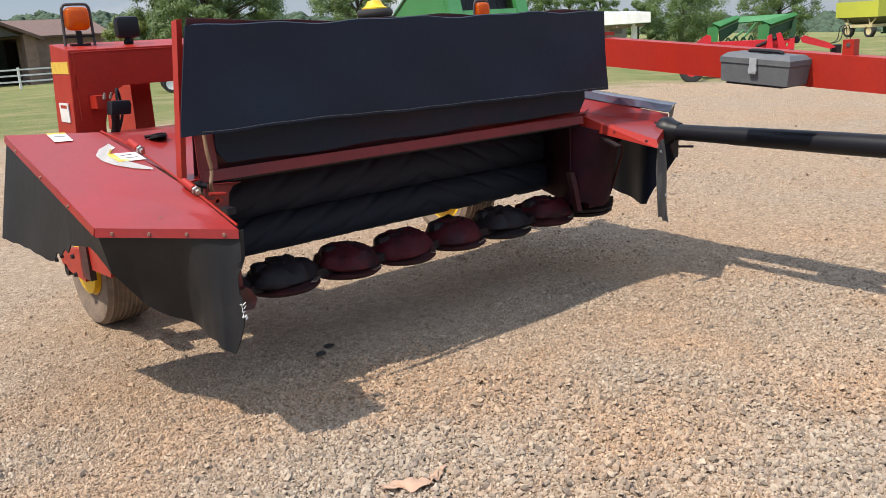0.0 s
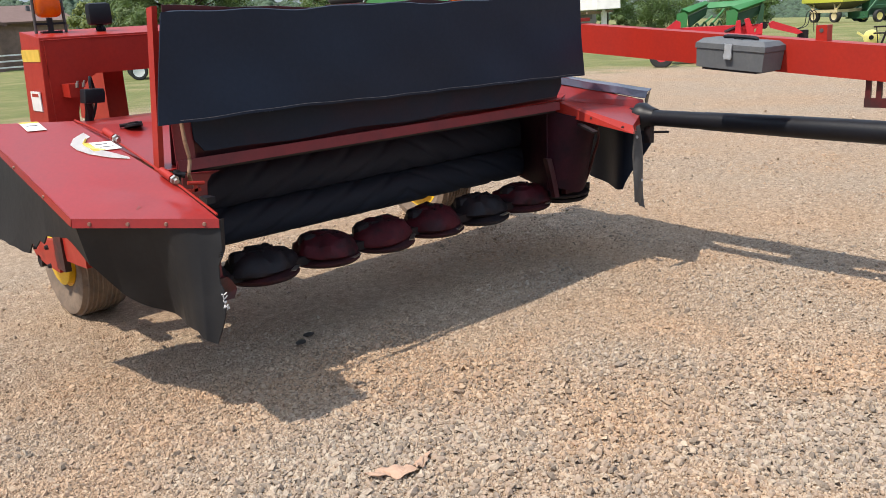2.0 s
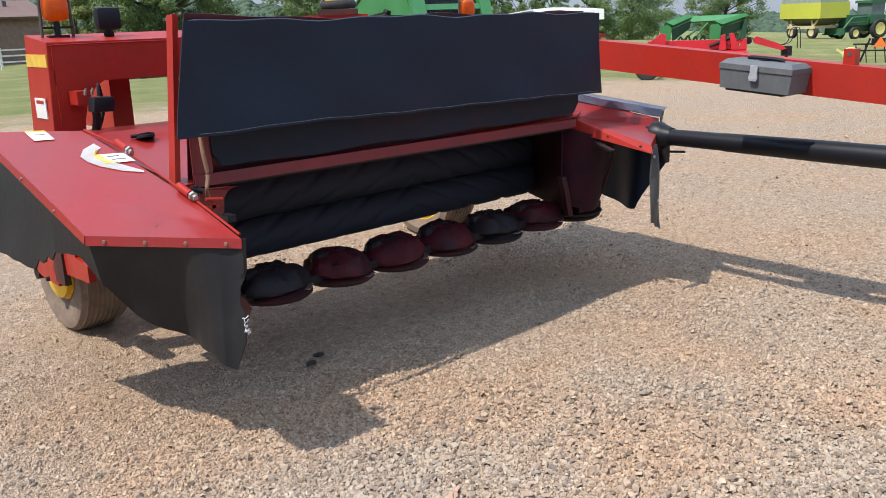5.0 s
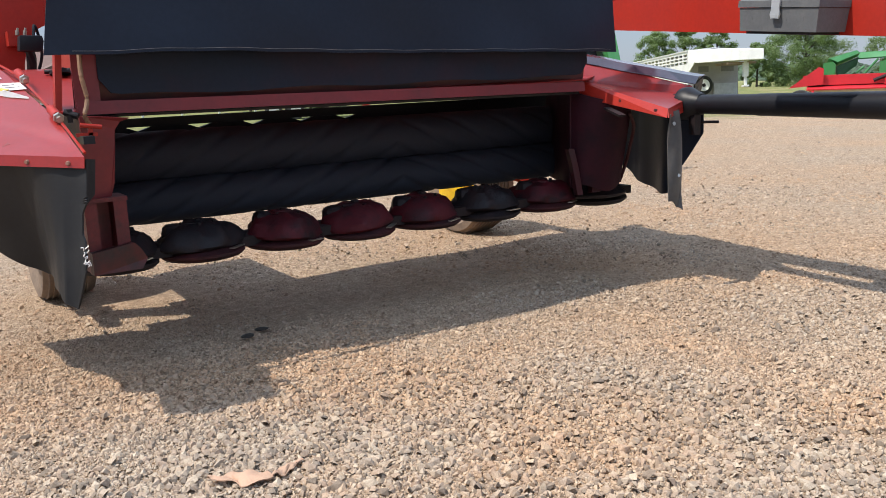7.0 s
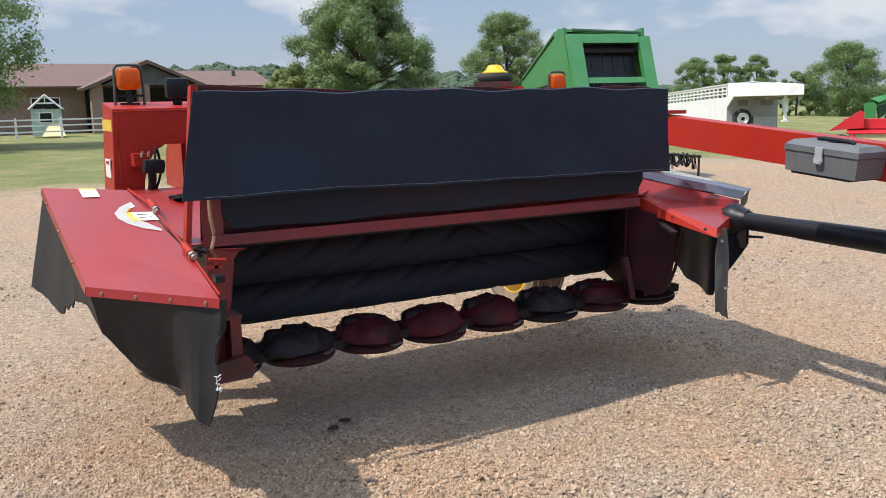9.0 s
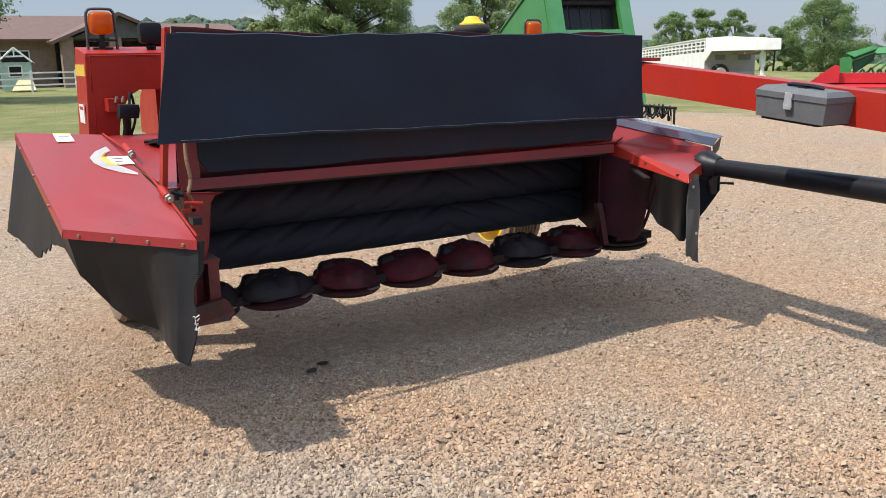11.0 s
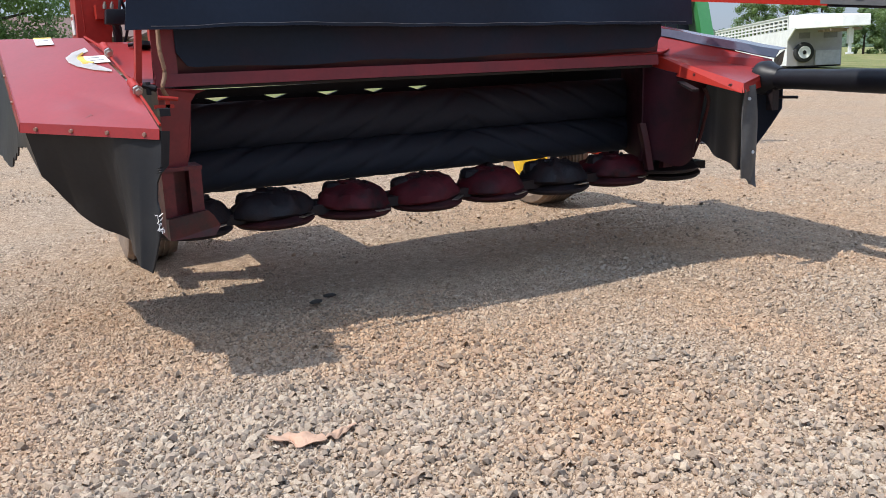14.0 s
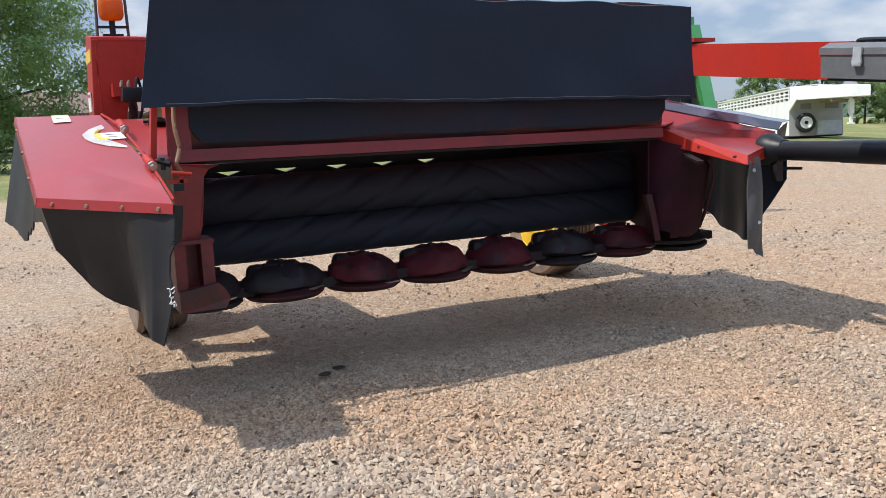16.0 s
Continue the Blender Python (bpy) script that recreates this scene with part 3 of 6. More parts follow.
    sticker("warning_sticker", [(2.06, 4.752), (2.157, 4.688), (2.168, 4.605), (2.072, 4.66)], LABEL, "white warning sticker with a yellow edge", ((0.0, 0.22, 0.0, 1.0), (0.35, 0.75, 0.25, 0.35), (0.35, 0.85, 0.6, 0.68)))
    sticker("safety_sticker", [(1.926, 5.1), (1.991, 5.052), (1.996, 4.96), (1.93, 5.003)], LABEL, "white safety sticker", ((0.0, 1.0, 0.0, 0.15), (0.2, 0.8, 0.4, 0.48)))
    bm = plate(bmesh.new(), [hp(x, y, -0.0012) for x, y in ((2.0, 4.2), (2.02, 4.185), (2.046, 4.19), (2.04, 4.215), (2.015, 4.225))], 0.0006)
    part("scuff", bm, mat("scuffed_paint", (0.2, 0.03, 0.026), 0.6, spots=(0.12, 0.03, 0.026), scale=60), hood, "scuffed patch of worn paint")

    # rubber skirt hanging from the end hood: side run, front run, inner return
    path = [(0.0, Vector(A)), (0.575, Vector(Bc)), (0.925, Vector(C)), (1.0, Vector((2.275, 3.99, 0.86)))]
    hem = [(0.0, 0.745), (0.15, 0.725), (0.285, 0.7), (0.3, 0.705), (0.315, 0.745), (0.335, 0.735), (0.36, 0.765), (0.38, 0.755), (0.4, 0.795), (0.43, 0.79), (0.46, 0.8), (0.5, 0.8), (0.53, 0.775), (0.555, 0.74), (0.585, 0.685), (0.61, 0.63), (0.64, 0.57), (0.71, 0.5), (0.8, 0.452), (0.846, 0.447), (0.858, 0.425), (0.9, 0.402), (1.0, 0.402)]
    # how far the hem is tucked in under the hood, and pushed out again at the tail
    tuck = [(0.0, -0.09), (0.4, -0.03), (0.48, 0.02), (0.53, 0.06), (0.575, 0.1), (0.64, 0.13), (0.76, 0.12), (0.81, 0.06), (0.845, -0.02), (0.87, -0.07), (0.92, -0.085)]
    # how far the inner edge reaches at each height: a notch, a torn bulge, a tapering tip
    inner_edge = [(0.0, 0.968), (0.24, 0.968), (0.3, 0.925), (0.36, 0.915), (0.5, 0.915), (0.58, 0.93), (0.66, 0.938), (0.72, 0.928), (0.85, 0.915), (1.0, 0.895)]

    def skirt(u, v):
        if u > 0.8:
            u = 0.8 + (u - 0.8) * (lerp(inner_edge, v) - 0.8) / 0.2
        for (a, pa), (b, pb) in zip(path, path[1:]):
            if u <= b:
                p = pa.lerp(pb, (u - a) / (b - a))
                break
        ends = [(b - a).normalized() for a, b in ((path[0][1], path[1][1]), (path[1][1], path[2][1]))]
        d = ends[0].lerp(ends[1], max(0.0, min(1.0, (u - 0.5) / 0.15)))
        out = Vector((d.y, -d.x, 0)).normalized()
        zt = p.z - 0.006
        zb = lerp(hem, u) + 0.002 * math.sin(u * 90)
        z = zt + (zb - zt) * v
        w = min(1.1, (zt - z) / 0.45)
        wave = -w * lerp(tuck, u) + 0.004 * w * math.sin(u * 27 + 2 * w)
        if u > 0.62:
            wave += (0.006 * w * math.sin((u - 0.62) * 31 + 1.5 * w)) * min(1.0, (u - 0.62) / 0.05) * max(0.0, min(1.0, (0.93 - u) / 0.05))
        if u > 0.8:
            wave += (0.012 * w + 0.005) * math.sin((u - 0.8) * 52)
        wave += 0.018 * (0.25 + w) * math.exp(-((u - 0.805) / 0.016) ** 2) - 0.012 * w * math.exp(-((u - 0.74) / 0.03) ** 2)
        return Vector((p.x, p.y, z)) + out * (wave - 0.007)
    sk = part("left_skirt", sheet(bmesh.new(), 200, 60, skirt, 0.006), RUBBER_GREY, mower, "torn grey-black rubber skirt of the end hood", smooth=True)
    rng = random.Random(4)
    bm = bmesh.new()
    for k in range(11):
        p = skirt(1.0, rng.uniform(0.58, 0.7)) + Vector((rng.uniform(-0.012, 0.003), -0.006, 0))
        q = p + Vector((rng.uniform(-0.014, 0.014), -0.003, rng.uniform(-0.018, 0.014)))
        pipe(bm, [p, p.lerp(q, 0.5) + Vector((0.004, 0, 0.004)), q], 0.0018, 4)
    tagged(part("frayed_threads", bm, LABEL, sk, "pale threads of the torn fabric"), kind="stuff")

    # middle deck behind the shield
    bm = plate(bmesh.new(), [(2.24, 4.385, 1.0), (4.65, 4.385, 1.03), (5.1, 4.62, 1.1), (5.2, 5.3, 1.15), (2.12, 5.3, 1.15), (2.10, 4.96, 1.165)], 0.006)
    deck = part("deck", bm, HOOD_RED, mower, "red sheet-metal deck")
    bm = lathe(bmesh.new(), [(0.04, 0), (0.04, 0.009), (0.027, 0.012), (0.027, 0.02), (0.01, 0.022)], pose(2.325, 4.84, 1.14, -12, 0, 0), 20)
    rod(bm, (2.27, 4.86, 1.15), (2.36, 4.83, 1.155), 0.008)
    part("filler_cap", bm, IRON, deck, "dark round cap on the deck", smooth=True)

    # front shield: post, red panel, bar, black curtain over it
    bm = plate(bmesh.new(), [(2.222, 4.4, 0.985), (2.244, 4.4, 0.985), (2.308, 4.4, 1.635), (2.286, 4.4, 1.635)], 0.007)
    plate(bm, [(2.222, 4.401, 0.985), (2.286, 4.401, 1.635), (2.286, 4.45, 1.63), (2.222, 4.45, 0.985)], 0.006)
    part("shield_post", bm, RED, mower, "red angle-iron post", bevel=0.002)
    bm = B((4.64, 4.36, 1.17), (4.67, 4.43, 1.58))
    part("shield_post", bm, RED, mower, "red angle-iron post", bevel=0.002)
    # the panel's blotched red is darkened to hold the shade behind the curtain
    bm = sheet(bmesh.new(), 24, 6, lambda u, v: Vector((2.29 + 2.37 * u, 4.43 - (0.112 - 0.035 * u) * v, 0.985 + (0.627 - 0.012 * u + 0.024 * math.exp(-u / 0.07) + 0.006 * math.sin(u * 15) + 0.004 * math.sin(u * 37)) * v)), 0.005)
    part("shield_panel", bm, mat("shaded_blotched_paint", (0.085, 0.009, 0.013), 0.4, spots=(0.018, 0.012, 0.017), scale=4, amount=0.75, bump=0.06, bump_scale=20), mower, "grimy red sheet-metal front shield with shade painted in", smooth=True)
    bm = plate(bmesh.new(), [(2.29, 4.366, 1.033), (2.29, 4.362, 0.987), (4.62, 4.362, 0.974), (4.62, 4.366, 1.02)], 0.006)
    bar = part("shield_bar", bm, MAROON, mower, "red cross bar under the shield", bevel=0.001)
    # black strip added where only the dark gap under the bar shows
    bm = plate(bmesh.new(), [(2.29, 4.38, 0.984), (2.29, 4.385, 0.974), (4.60, 4.385, 0.961), (4.60, 4.38, 0.971)], 0.012)
    part("bar_gap_strip", bm, BLACK, bar, "black strip for the dark gap under the bar")

    def pad(u, v):
        x = 2.37 + 2.26 * u
        corner = 0.06 * max(0, 1 - min(u, 1 - u) / 0.025) ** 2
        zb = 1.05 + corner + 0.005 * math.sin(u * 22)
        return Vector((x, 4.364 + 0.003 * math.sin(u * 17 + v * 4), zb + (1.26 - zb) * v))
    part("shield_pad", sheet(bmesh.new(), 60, 5, pad, 0.006), mat("mottled_rubber_pad", (0.0115, 0.0165, 0.029), 0.45, spots=(0.022, 0.0155, 0.025), scale=3, amount=0.7, bump=0.05, bump_scale=14, spec=0.16), mower, "black rubber backing", smooth=True)
    part("shield_end", plate(bmesh.new(), [(2.287, 4.372, 0.99), (2.372, 4.372, 0.99), (2.372, 4.372, 1.3), (2.287, 4.372, 1.3)], 0.005), MAROON, mower, "red end of the shield, shade in its colour")

    def curtain(u, v):
        """From the fold on top of the shield (v 0) down to the hem (v 1)."""
        xl, xr = 2.262 - 0.072 * v, 4.752 + 0.016 * v
        top = 1.605 - 0.012 * u + 0.005 * math.sin(u * 19) + 0.004 * math.sin(u * 41 + 1)
        hemz = 1.168 - 0.012 * u + 0.02 * math.exp(-((u - 0.2) / 0.18) ** 2) + 0.012 * math.sin(u * 3.1) + 0.0015 * math.sin(u * 55) + 0.016 * math.exp(-u / 0.1)
        corner = max(0, 1 - min(u, 1 - u) / 0.012) * max(0, 1 - v / 0.06)
        x = xl + (xr - xl) * u
        z = top + (hemz - top) * max(0, (v - 0.06) / 0.94) - 0.02 * corner
        fold = max(0, 1 - v / 0.06)
        y = 4.265 + 0.05 * u + 0.03 * fold * fold + 0.012 * math.sin(u * 9 + v * 3) * v + 0.006 * math.sin(u * 23 - v * 5) * v + 0.02 * v * (1 - v)
        return Vector((x, y, z - 0.008 * fold * fold))
    cur = part("front_curtain", sheet(bmesh.new(), 120, 30, curtain, 0.007), RUBBER, mower, "black rubber front curtain", smooth=True)
    bm = pipe(bmesh.new(), [curtain(k / 60, 0.975) + Vector((0, -0.0075, 0)) for k in range(2, 60)], 0.0009, 5)
    part("hem_stitching", bm, mat("pale_thread", (0.2, 0.19, 0.19), 0.8), cur, "pale hem stitching")
    # hose that comes down beside the post
    bm = pipe(bmesh.new(), [(2.31, 4.33, 1.2), (2.305, 4.31, 1.12), (2.315, 4.31, 1.04), (2.30, 4.3, 0.985), (2.32, 4.33, 0.95)], 0.008)
    part("hose", bm, mat("tan_hose", (0.25, 0.14, 0.08), 0.6), mower, "thin tan hose", smooth=True)
    bm = rod(bmesh.new(), (2.275, 4.27, 0.955), (2.345, 4.27, 0.945), 0.008)
    box(bm, (2.26, 4.27, 0.915), (2.33, 4.283, 0.928))
    box(bm, (2.30, 4.27, 0.915), (2.315, 4.283, 0.955))
    part("latch", bm, RED, mower, "red hood latch", bevel=0.002)
    bm = rod(bmesh.new(), (2.235, 4.30, 1.0), (2.275, 4.28, 0.985), 0.012)
    rod(bm, (2.25, 4.29, 0.965), (2.25, 4.29, 1.01), 0.009)
    part("latch_pivot", bm, IRON, mower, "dark latch pivot")
    part("latch_handle", B((2.245, 4.06, 0.9), (2.28, 4.12, 0.925)), BLACK, mower, "black latch handle", bevel=0.004)

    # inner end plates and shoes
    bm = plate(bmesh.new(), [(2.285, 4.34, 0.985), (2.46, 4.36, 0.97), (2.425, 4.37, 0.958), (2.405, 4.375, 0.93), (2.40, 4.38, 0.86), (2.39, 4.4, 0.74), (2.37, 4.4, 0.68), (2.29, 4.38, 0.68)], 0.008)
    part("end_plate", bm, MAROON, mower, "red inner end plate, shade in its colour")
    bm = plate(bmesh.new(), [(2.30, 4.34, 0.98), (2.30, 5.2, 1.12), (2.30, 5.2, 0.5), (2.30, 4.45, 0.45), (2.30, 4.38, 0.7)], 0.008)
    part("end_plate", bm, RED_DARK, mower, "worn red end plate, shade in its dark colour")
    shoe_red = mat("worn_shoe_paint", (0.13, 0.012, 0.014), 0.5, spots=(0.05, 0.012, 0.013), scale=16, amount=0.6, bump=0.15, bump_scale=50)
    bm = B((2.272, 4.36, 0.42), (2.315, 4.5, 0.675))
    box(bm, (2.372, 4.36, 0.46), (2.418, 4.5, 0.675))
    box(bm, (2.315, 4.45, 0.43), (2.372, 4.48, 0.68))
    box(bm, (2.268, 4.355, 0.675), (2.422, 4.5, 0.69))
    shoe = part("end_shoe", bm, shoe_red, mower, "worn red channel of the end shoe", bevel=0.005)
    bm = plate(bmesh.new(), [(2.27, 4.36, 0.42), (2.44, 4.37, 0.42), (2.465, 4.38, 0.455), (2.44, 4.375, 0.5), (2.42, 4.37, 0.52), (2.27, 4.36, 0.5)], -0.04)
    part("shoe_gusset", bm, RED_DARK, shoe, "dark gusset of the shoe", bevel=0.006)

    # conditioner rolls with chevron lugs
    def roll(name, y, z, r, lobes, phase, material):
        x0, x1, cols, ring = 2.46, 4.97, 260, 60
        bm = bmesh.new()
        rows = []
        for i in range(cols + 1):
            x = x0 + (x1 - x0) * i / cols
            tw = 23.7 * abs(x - 3.86)
            row = []
            for k in range(ring):
                a = 2 * math.pi * k / ring
                w = math.sin(lobes * a - tw + phase)
                rr = r + 0.006 - 0.009 * max(0, (w - 0.5) / 0.5)
                row.append(bm.verts.new((x, y + rr * math.cos(a), z + rr * math.sin(a))))
            rows.append(row)
        for p, q in zip(rows, rows[1:]):
            for k in range(ring):
                bm.faces.new((p[k], p[(k + 1) % ring], q[(k + 1) % ring], q[k]))
        bm.faces.new(rows[0][::-1])
        bm.faces.new(rows[-1])
        part(name, bm, material, mower, "black rubber chevron conditioner roll", smooth=True)
    roll("conditioner_roll", 5.0, 0.778, 0.105, 4, 0.3, ROLL)
    roll("conditioner_roll", 4.95, 0.588, 0.09, 4, 1.4, ROLL_LOW)

    rim = [(2.36, 0.9)]
    for x in (2.70, 2.985, 3.255, 3.51, 3.76):
        rim += [(x - 0.062, 0.9), (x - 0.008, 0.88), (x + 0.058, 0.9)]
    rim += [(4.6, 0.9), (4.62, 1.03), (5.2, 1.03), (5.2, 0.84), (2.36, 0.84)]
    bm = plate(bmesh.new(), [(x, 5.28, z) for x, z in rim], 0.03)
    box(bm, (2.36, 5.253, 0.9), (4.6, 5.283, 0.94))
    part("rear_member", bm, BLACK, mower, "dark rear cross member")

    # unseen plate, its edges set by the shadow wanted on the gravel
    bm = plate(bmesh.new(), [(2.86, 5.3, 1.145), (4.9, 5.3, 1.145), (4.9, 5.5, 1.13), (4.9, 5.67, 1.06), (2.86, 5.67, 1.06), (2.86, 5.5, 1.13)], 0.006)
    part("rear_deflector", bm, RED, mower, "unseen red rear deflector, sized from its shadow")

    # unseen plate, added to throw the shadow left of the lit gravel
    bm = plate(bmesh.new(), [(2.42, 5.4, 0.78), (3.07, 5.4, 0.78), (3.1, 6.44, 0.72), (2.7, 6.44, 0.74), (2.42, 6.3, 0.8)], 0.006)
    part("shadow_plate", bm, RED, mower, "unseen red plate behind the rolls, added to cast a shadow")

    # cutter bar: eight hulls in a row, each with its turtle-backed disc
    bm = B((2.36, 4.56, 0.406), (5.12, 4.74, 0.448))
    bar = part("cutter_bar", bm, IRON, mower, "dark greasy cutter bar", bevel=0.01)
    rng = random.Random(8)
    for k in range(8):
        x, y = 2.40 + 0.3585 * k, 4.63
        red = k in (2, 3, 4, 6)
        hull = bmesh.new()
        lathe(hull, [(0.05, 0.0), (0.12, 0.002), (0.155, 0.01), (0.172, 0.024), (0.172, 0.034), (0.15, 0.046), (0.1, 0.062), (0.08, 0.072)], pose(x, y, 0.37, rng.uniform(-1.5, 1.5), rng.uniform(-2, 2), 0) @ Matrix.Diagonal((1, 1.06, 1, 1)), 32)
        part("skid_shoe", hull, IRON if k in (0, 5, 7) else HULL, bar, "dark rounded skid shoe", smooth=True)
        tilt = pose(x + rng.uniform(-0.01, 0.01), y, 0.428, rng.uniform(-3, 3), rng.uniform(-5, 5), 0)
        turn = rng.uniform(0, 180)
        bm = bmesh.new()
        rings = []
        for r, h in ((0.16, -0.012), (0.18, -0.004), (0.187, 0.006), (0.18, 0.026), (0.163, 0.05), (0.138, 0.07), (0.106, 0.085), (0.066, 0.095), (0.028, 0.098)):
            ring = []
            for q in range(32):
                a = 2 * math.pi * q / 32
                e = a + math.radians(turn)
                oval = 1 - 0.13 * math.sin(e) ** 2 + 0.05 * math.cos(5 * a + k) * (h > 0)
                p = Vector((r * oval * math.cos(a), 0.95 * r * oval * math.sin(a), h))
                rough = noise.noise(p * 22 + Vector((k * 5.0, 0, 0))) * 0.016 * (0.02 < h < 0.096)
                ring.append(bm.verts.new(tilt @ (p * (1 + rough * 4) + Vector((0, 0, rough)))))
            rings.append(ring)
        for p, q in zip(rings, rings[1:]):
            for e in range(32):
                bm.faces.new((p[e], p[(e + 1) % 32], q[(e + 1) % 32], q[e]))
        bm.faces.new(rings[0][::-1])
        bm.faces.new(rings[-1])
        disc = part("cutter_disc", bm, DISC_RED if red else IRON, bar, "worn red cutting disc, shade in its dark colour" if red else "dark cutting disc", smooth=True)
        part("wear_cap", B((-0.045, -0.06, 0.075), (0.06, 0.04, 0.103), tilt @ pose(rng.uniform(-0.03, 0.03), 0, 0, rng.uniform(-5, 5), rng.uniform(-6, 6), turn)), DISC_RED if red else IRON, disc, bevel=0.016)
        part("hub_nut", lathe(bmesh.new(), [(0.02, 0.085), (0.02, 0.108), (0.012, 0.112)], tilt, 6), IRON, disc)
        for e in range(4):
            a = math.pi / 2 * e + 0.4 + k
            part("bolt", lathe(bmesh.new(), [(0.009, 0.075), (0.009, 0.099), (0.004, 0.101)], tilt @ pose(0.066 * math.cos(a), 0.062 * math.sin(a), 0), 6), IRON, disc)
        for e in (-58, 122):
            m = tilt @ pose(0, 0, -0.01, 0, 0, e + rng.uniform(-12, 12)) @ pose(0.168, 0, 0, 0, 0, 0)
            part("blade", B((-0.012, -0.045, -0.003), (0.012, 0.045, 0.001), m), STEEL, disc, "worn steel knife")
        knob = tilt @ pose(-0.1 + rng.uniform(-0.015, 0.015), 0.015, 0.03, rng.uniform(-6, 6), rng.uniform(-8, 8), 0)
        part("knife_holder", lathe(bmesh.new(), [(0.05, 0.0), (0.054, 0.03), (0.048, 0.055), (0.036, 0.066), (0.01, 0.07)], knob, 10), IRON, disc, "black lump of the knife holder", bevel=0.008)

    # right-hand hood, ridge fold, housing and flap
    L, T, R2, R1 = Vector((4.655, 4.46, 1.03)), Vector((4.795, 3.985, 0.882)), Vector((5.19, 4.195, 0.925)), Vector((4.715, 4.53, 1.125))
    L_low, T_low = Vector((4.64, 4.44, 0.948)), Vector((4.755, 3.955, 0.842))
    bm = plate(bmesh.new(), [L, T, R2], 0.005)
    plate(bm, [L, R2, Vector((5.205, 4.21, 0.975)), R1], 0.005)
    hood2 = part("right_hood", bm, HOOD_RED, mower, "glossy red sheet-metal end hood", bevel=0.002)
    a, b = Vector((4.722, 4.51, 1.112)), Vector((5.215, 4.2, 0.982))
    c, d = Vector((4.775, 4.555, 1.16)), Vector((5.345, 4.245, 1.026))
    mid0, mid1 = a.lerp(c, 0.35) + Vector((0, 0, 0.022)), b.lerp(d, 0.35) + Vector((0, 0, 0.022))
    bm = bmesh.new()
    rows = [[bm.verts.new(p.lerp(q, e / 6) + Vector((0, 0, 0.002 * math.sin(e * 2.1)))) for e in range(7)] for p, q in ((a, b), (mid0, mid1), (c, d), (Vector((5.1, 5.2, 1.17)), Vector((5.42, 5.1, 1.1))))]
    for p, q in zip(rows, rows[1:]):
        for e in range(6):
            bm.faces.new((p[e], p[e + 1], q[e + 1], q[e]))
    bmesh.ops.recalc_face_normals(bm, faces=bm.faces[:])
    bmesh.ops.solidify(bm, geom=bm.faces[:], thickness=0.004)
    part("hood_ridge", bm, RIDGE, hood2, "folded ridge of the hood, sky reflection painted into its colour", bevel=0.003)
    # black sheet stands in for the shaded hollow under the ridge's end
    part("ridge_cavity", plate(bmesh.new(), [b + Vector((0.002, 0.004, -0.004)), b + Vector((0.012, 0.01, -0.06)), d + Vector((0, 0.03, -0.08)), d + Vector((-0.004, 0.012, -0.01))], 0.004), BLACK, hood2, "black sheet for the dark cavity at the ridge end")
    bm = plate(bmesh.new(), [L, L_low, T_low, T], 0.004)
    part("hood_lip", bm, RED, hood2)
    bm = plate(bmesh.new(), [T, T_low + Vector((0.012, 0.0, 0.0)), Vector((5.02, 4.1, 0.85)), R2], 0.004)
    part("hood_front", bm, RED, hood2)
    for k in range(2):
        bm = bmesh.new()
        bolt(bm, L.lerp(T, 0.5 + 0.38 * k).lerp(L_low.lerp(T_low, 0.5 + 0.38 * k), 0.55) + Vector((-0.003, -0.001, 0)), (-0.94, -0.28, 0.1))
        part("bolt", bm, RED_DARK, hood2)
    part("hood_catch", B((4.64, 4.12, 0.868), (4.675, 4.27, 0.879), Matrix.Translation((4.66, 4.2, 0.873)) @ Matrix.Rotation(radians(-13), 4, "Z") @ Matrix.Rotation(radians(13), 4, "X") @ Matrix.Translation((-4.66, -4.2, -0.873))), IRON, hood2)
    def drum(u, v):
        a = math.pi * (0.02 + 0.93 * u)
        x, y = 4.76 - 0.155 * math.cos(a), 4.46 - (0.1 + 0.1 * (1 - v)) * math.sin(a)
        top = 0.99 - 0.23 * (4.5 - y) - 0.04 * u
        return Vector((x + 0.03 * (1 - v) * u, y, top + (0.49 + 0.02 * math.sin(9 * u) - top) * v))
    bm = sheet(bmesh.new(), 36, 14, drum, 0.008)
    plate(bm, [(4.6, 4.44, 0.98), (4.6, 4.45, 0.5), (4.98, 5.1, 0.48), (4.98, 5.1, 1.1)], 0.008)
    # the deep shade under the hood is mixed into this maroon
    housing = part("end_housing", bm, mat("shaded_maroon_paint", (0.032, 0.0055, 0.0115), 0.6, spots=(0.015, 0.006, 0.0105), scale=6, amount=0.7, bump=0.1, spec=0.15), mower, "maroon end housing, darkened by painted-in shade", smooth=True)
    # scraped red of brackets and rim, darkened to match the housing's shade
    worn = mat("shaded_scraped_paint", (0.045, 0.008, 0.011), 0.55, spots=(0.035, 0.022, 0.025), scale=14, amount=0.6, spec=0.25)
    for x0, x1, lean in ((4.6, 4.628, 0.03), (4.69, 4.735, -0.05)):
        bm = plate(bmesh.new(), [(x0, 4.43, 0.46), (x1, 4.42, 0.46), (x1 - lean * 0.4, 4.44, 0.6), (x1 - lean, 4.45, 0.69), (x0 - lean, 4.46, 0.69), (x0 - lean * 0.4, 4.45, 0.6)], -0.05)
        part("guide_bracket", bm, worn, housing, "worn red bracket, darkened by painted-in shade", bevel=0.006)
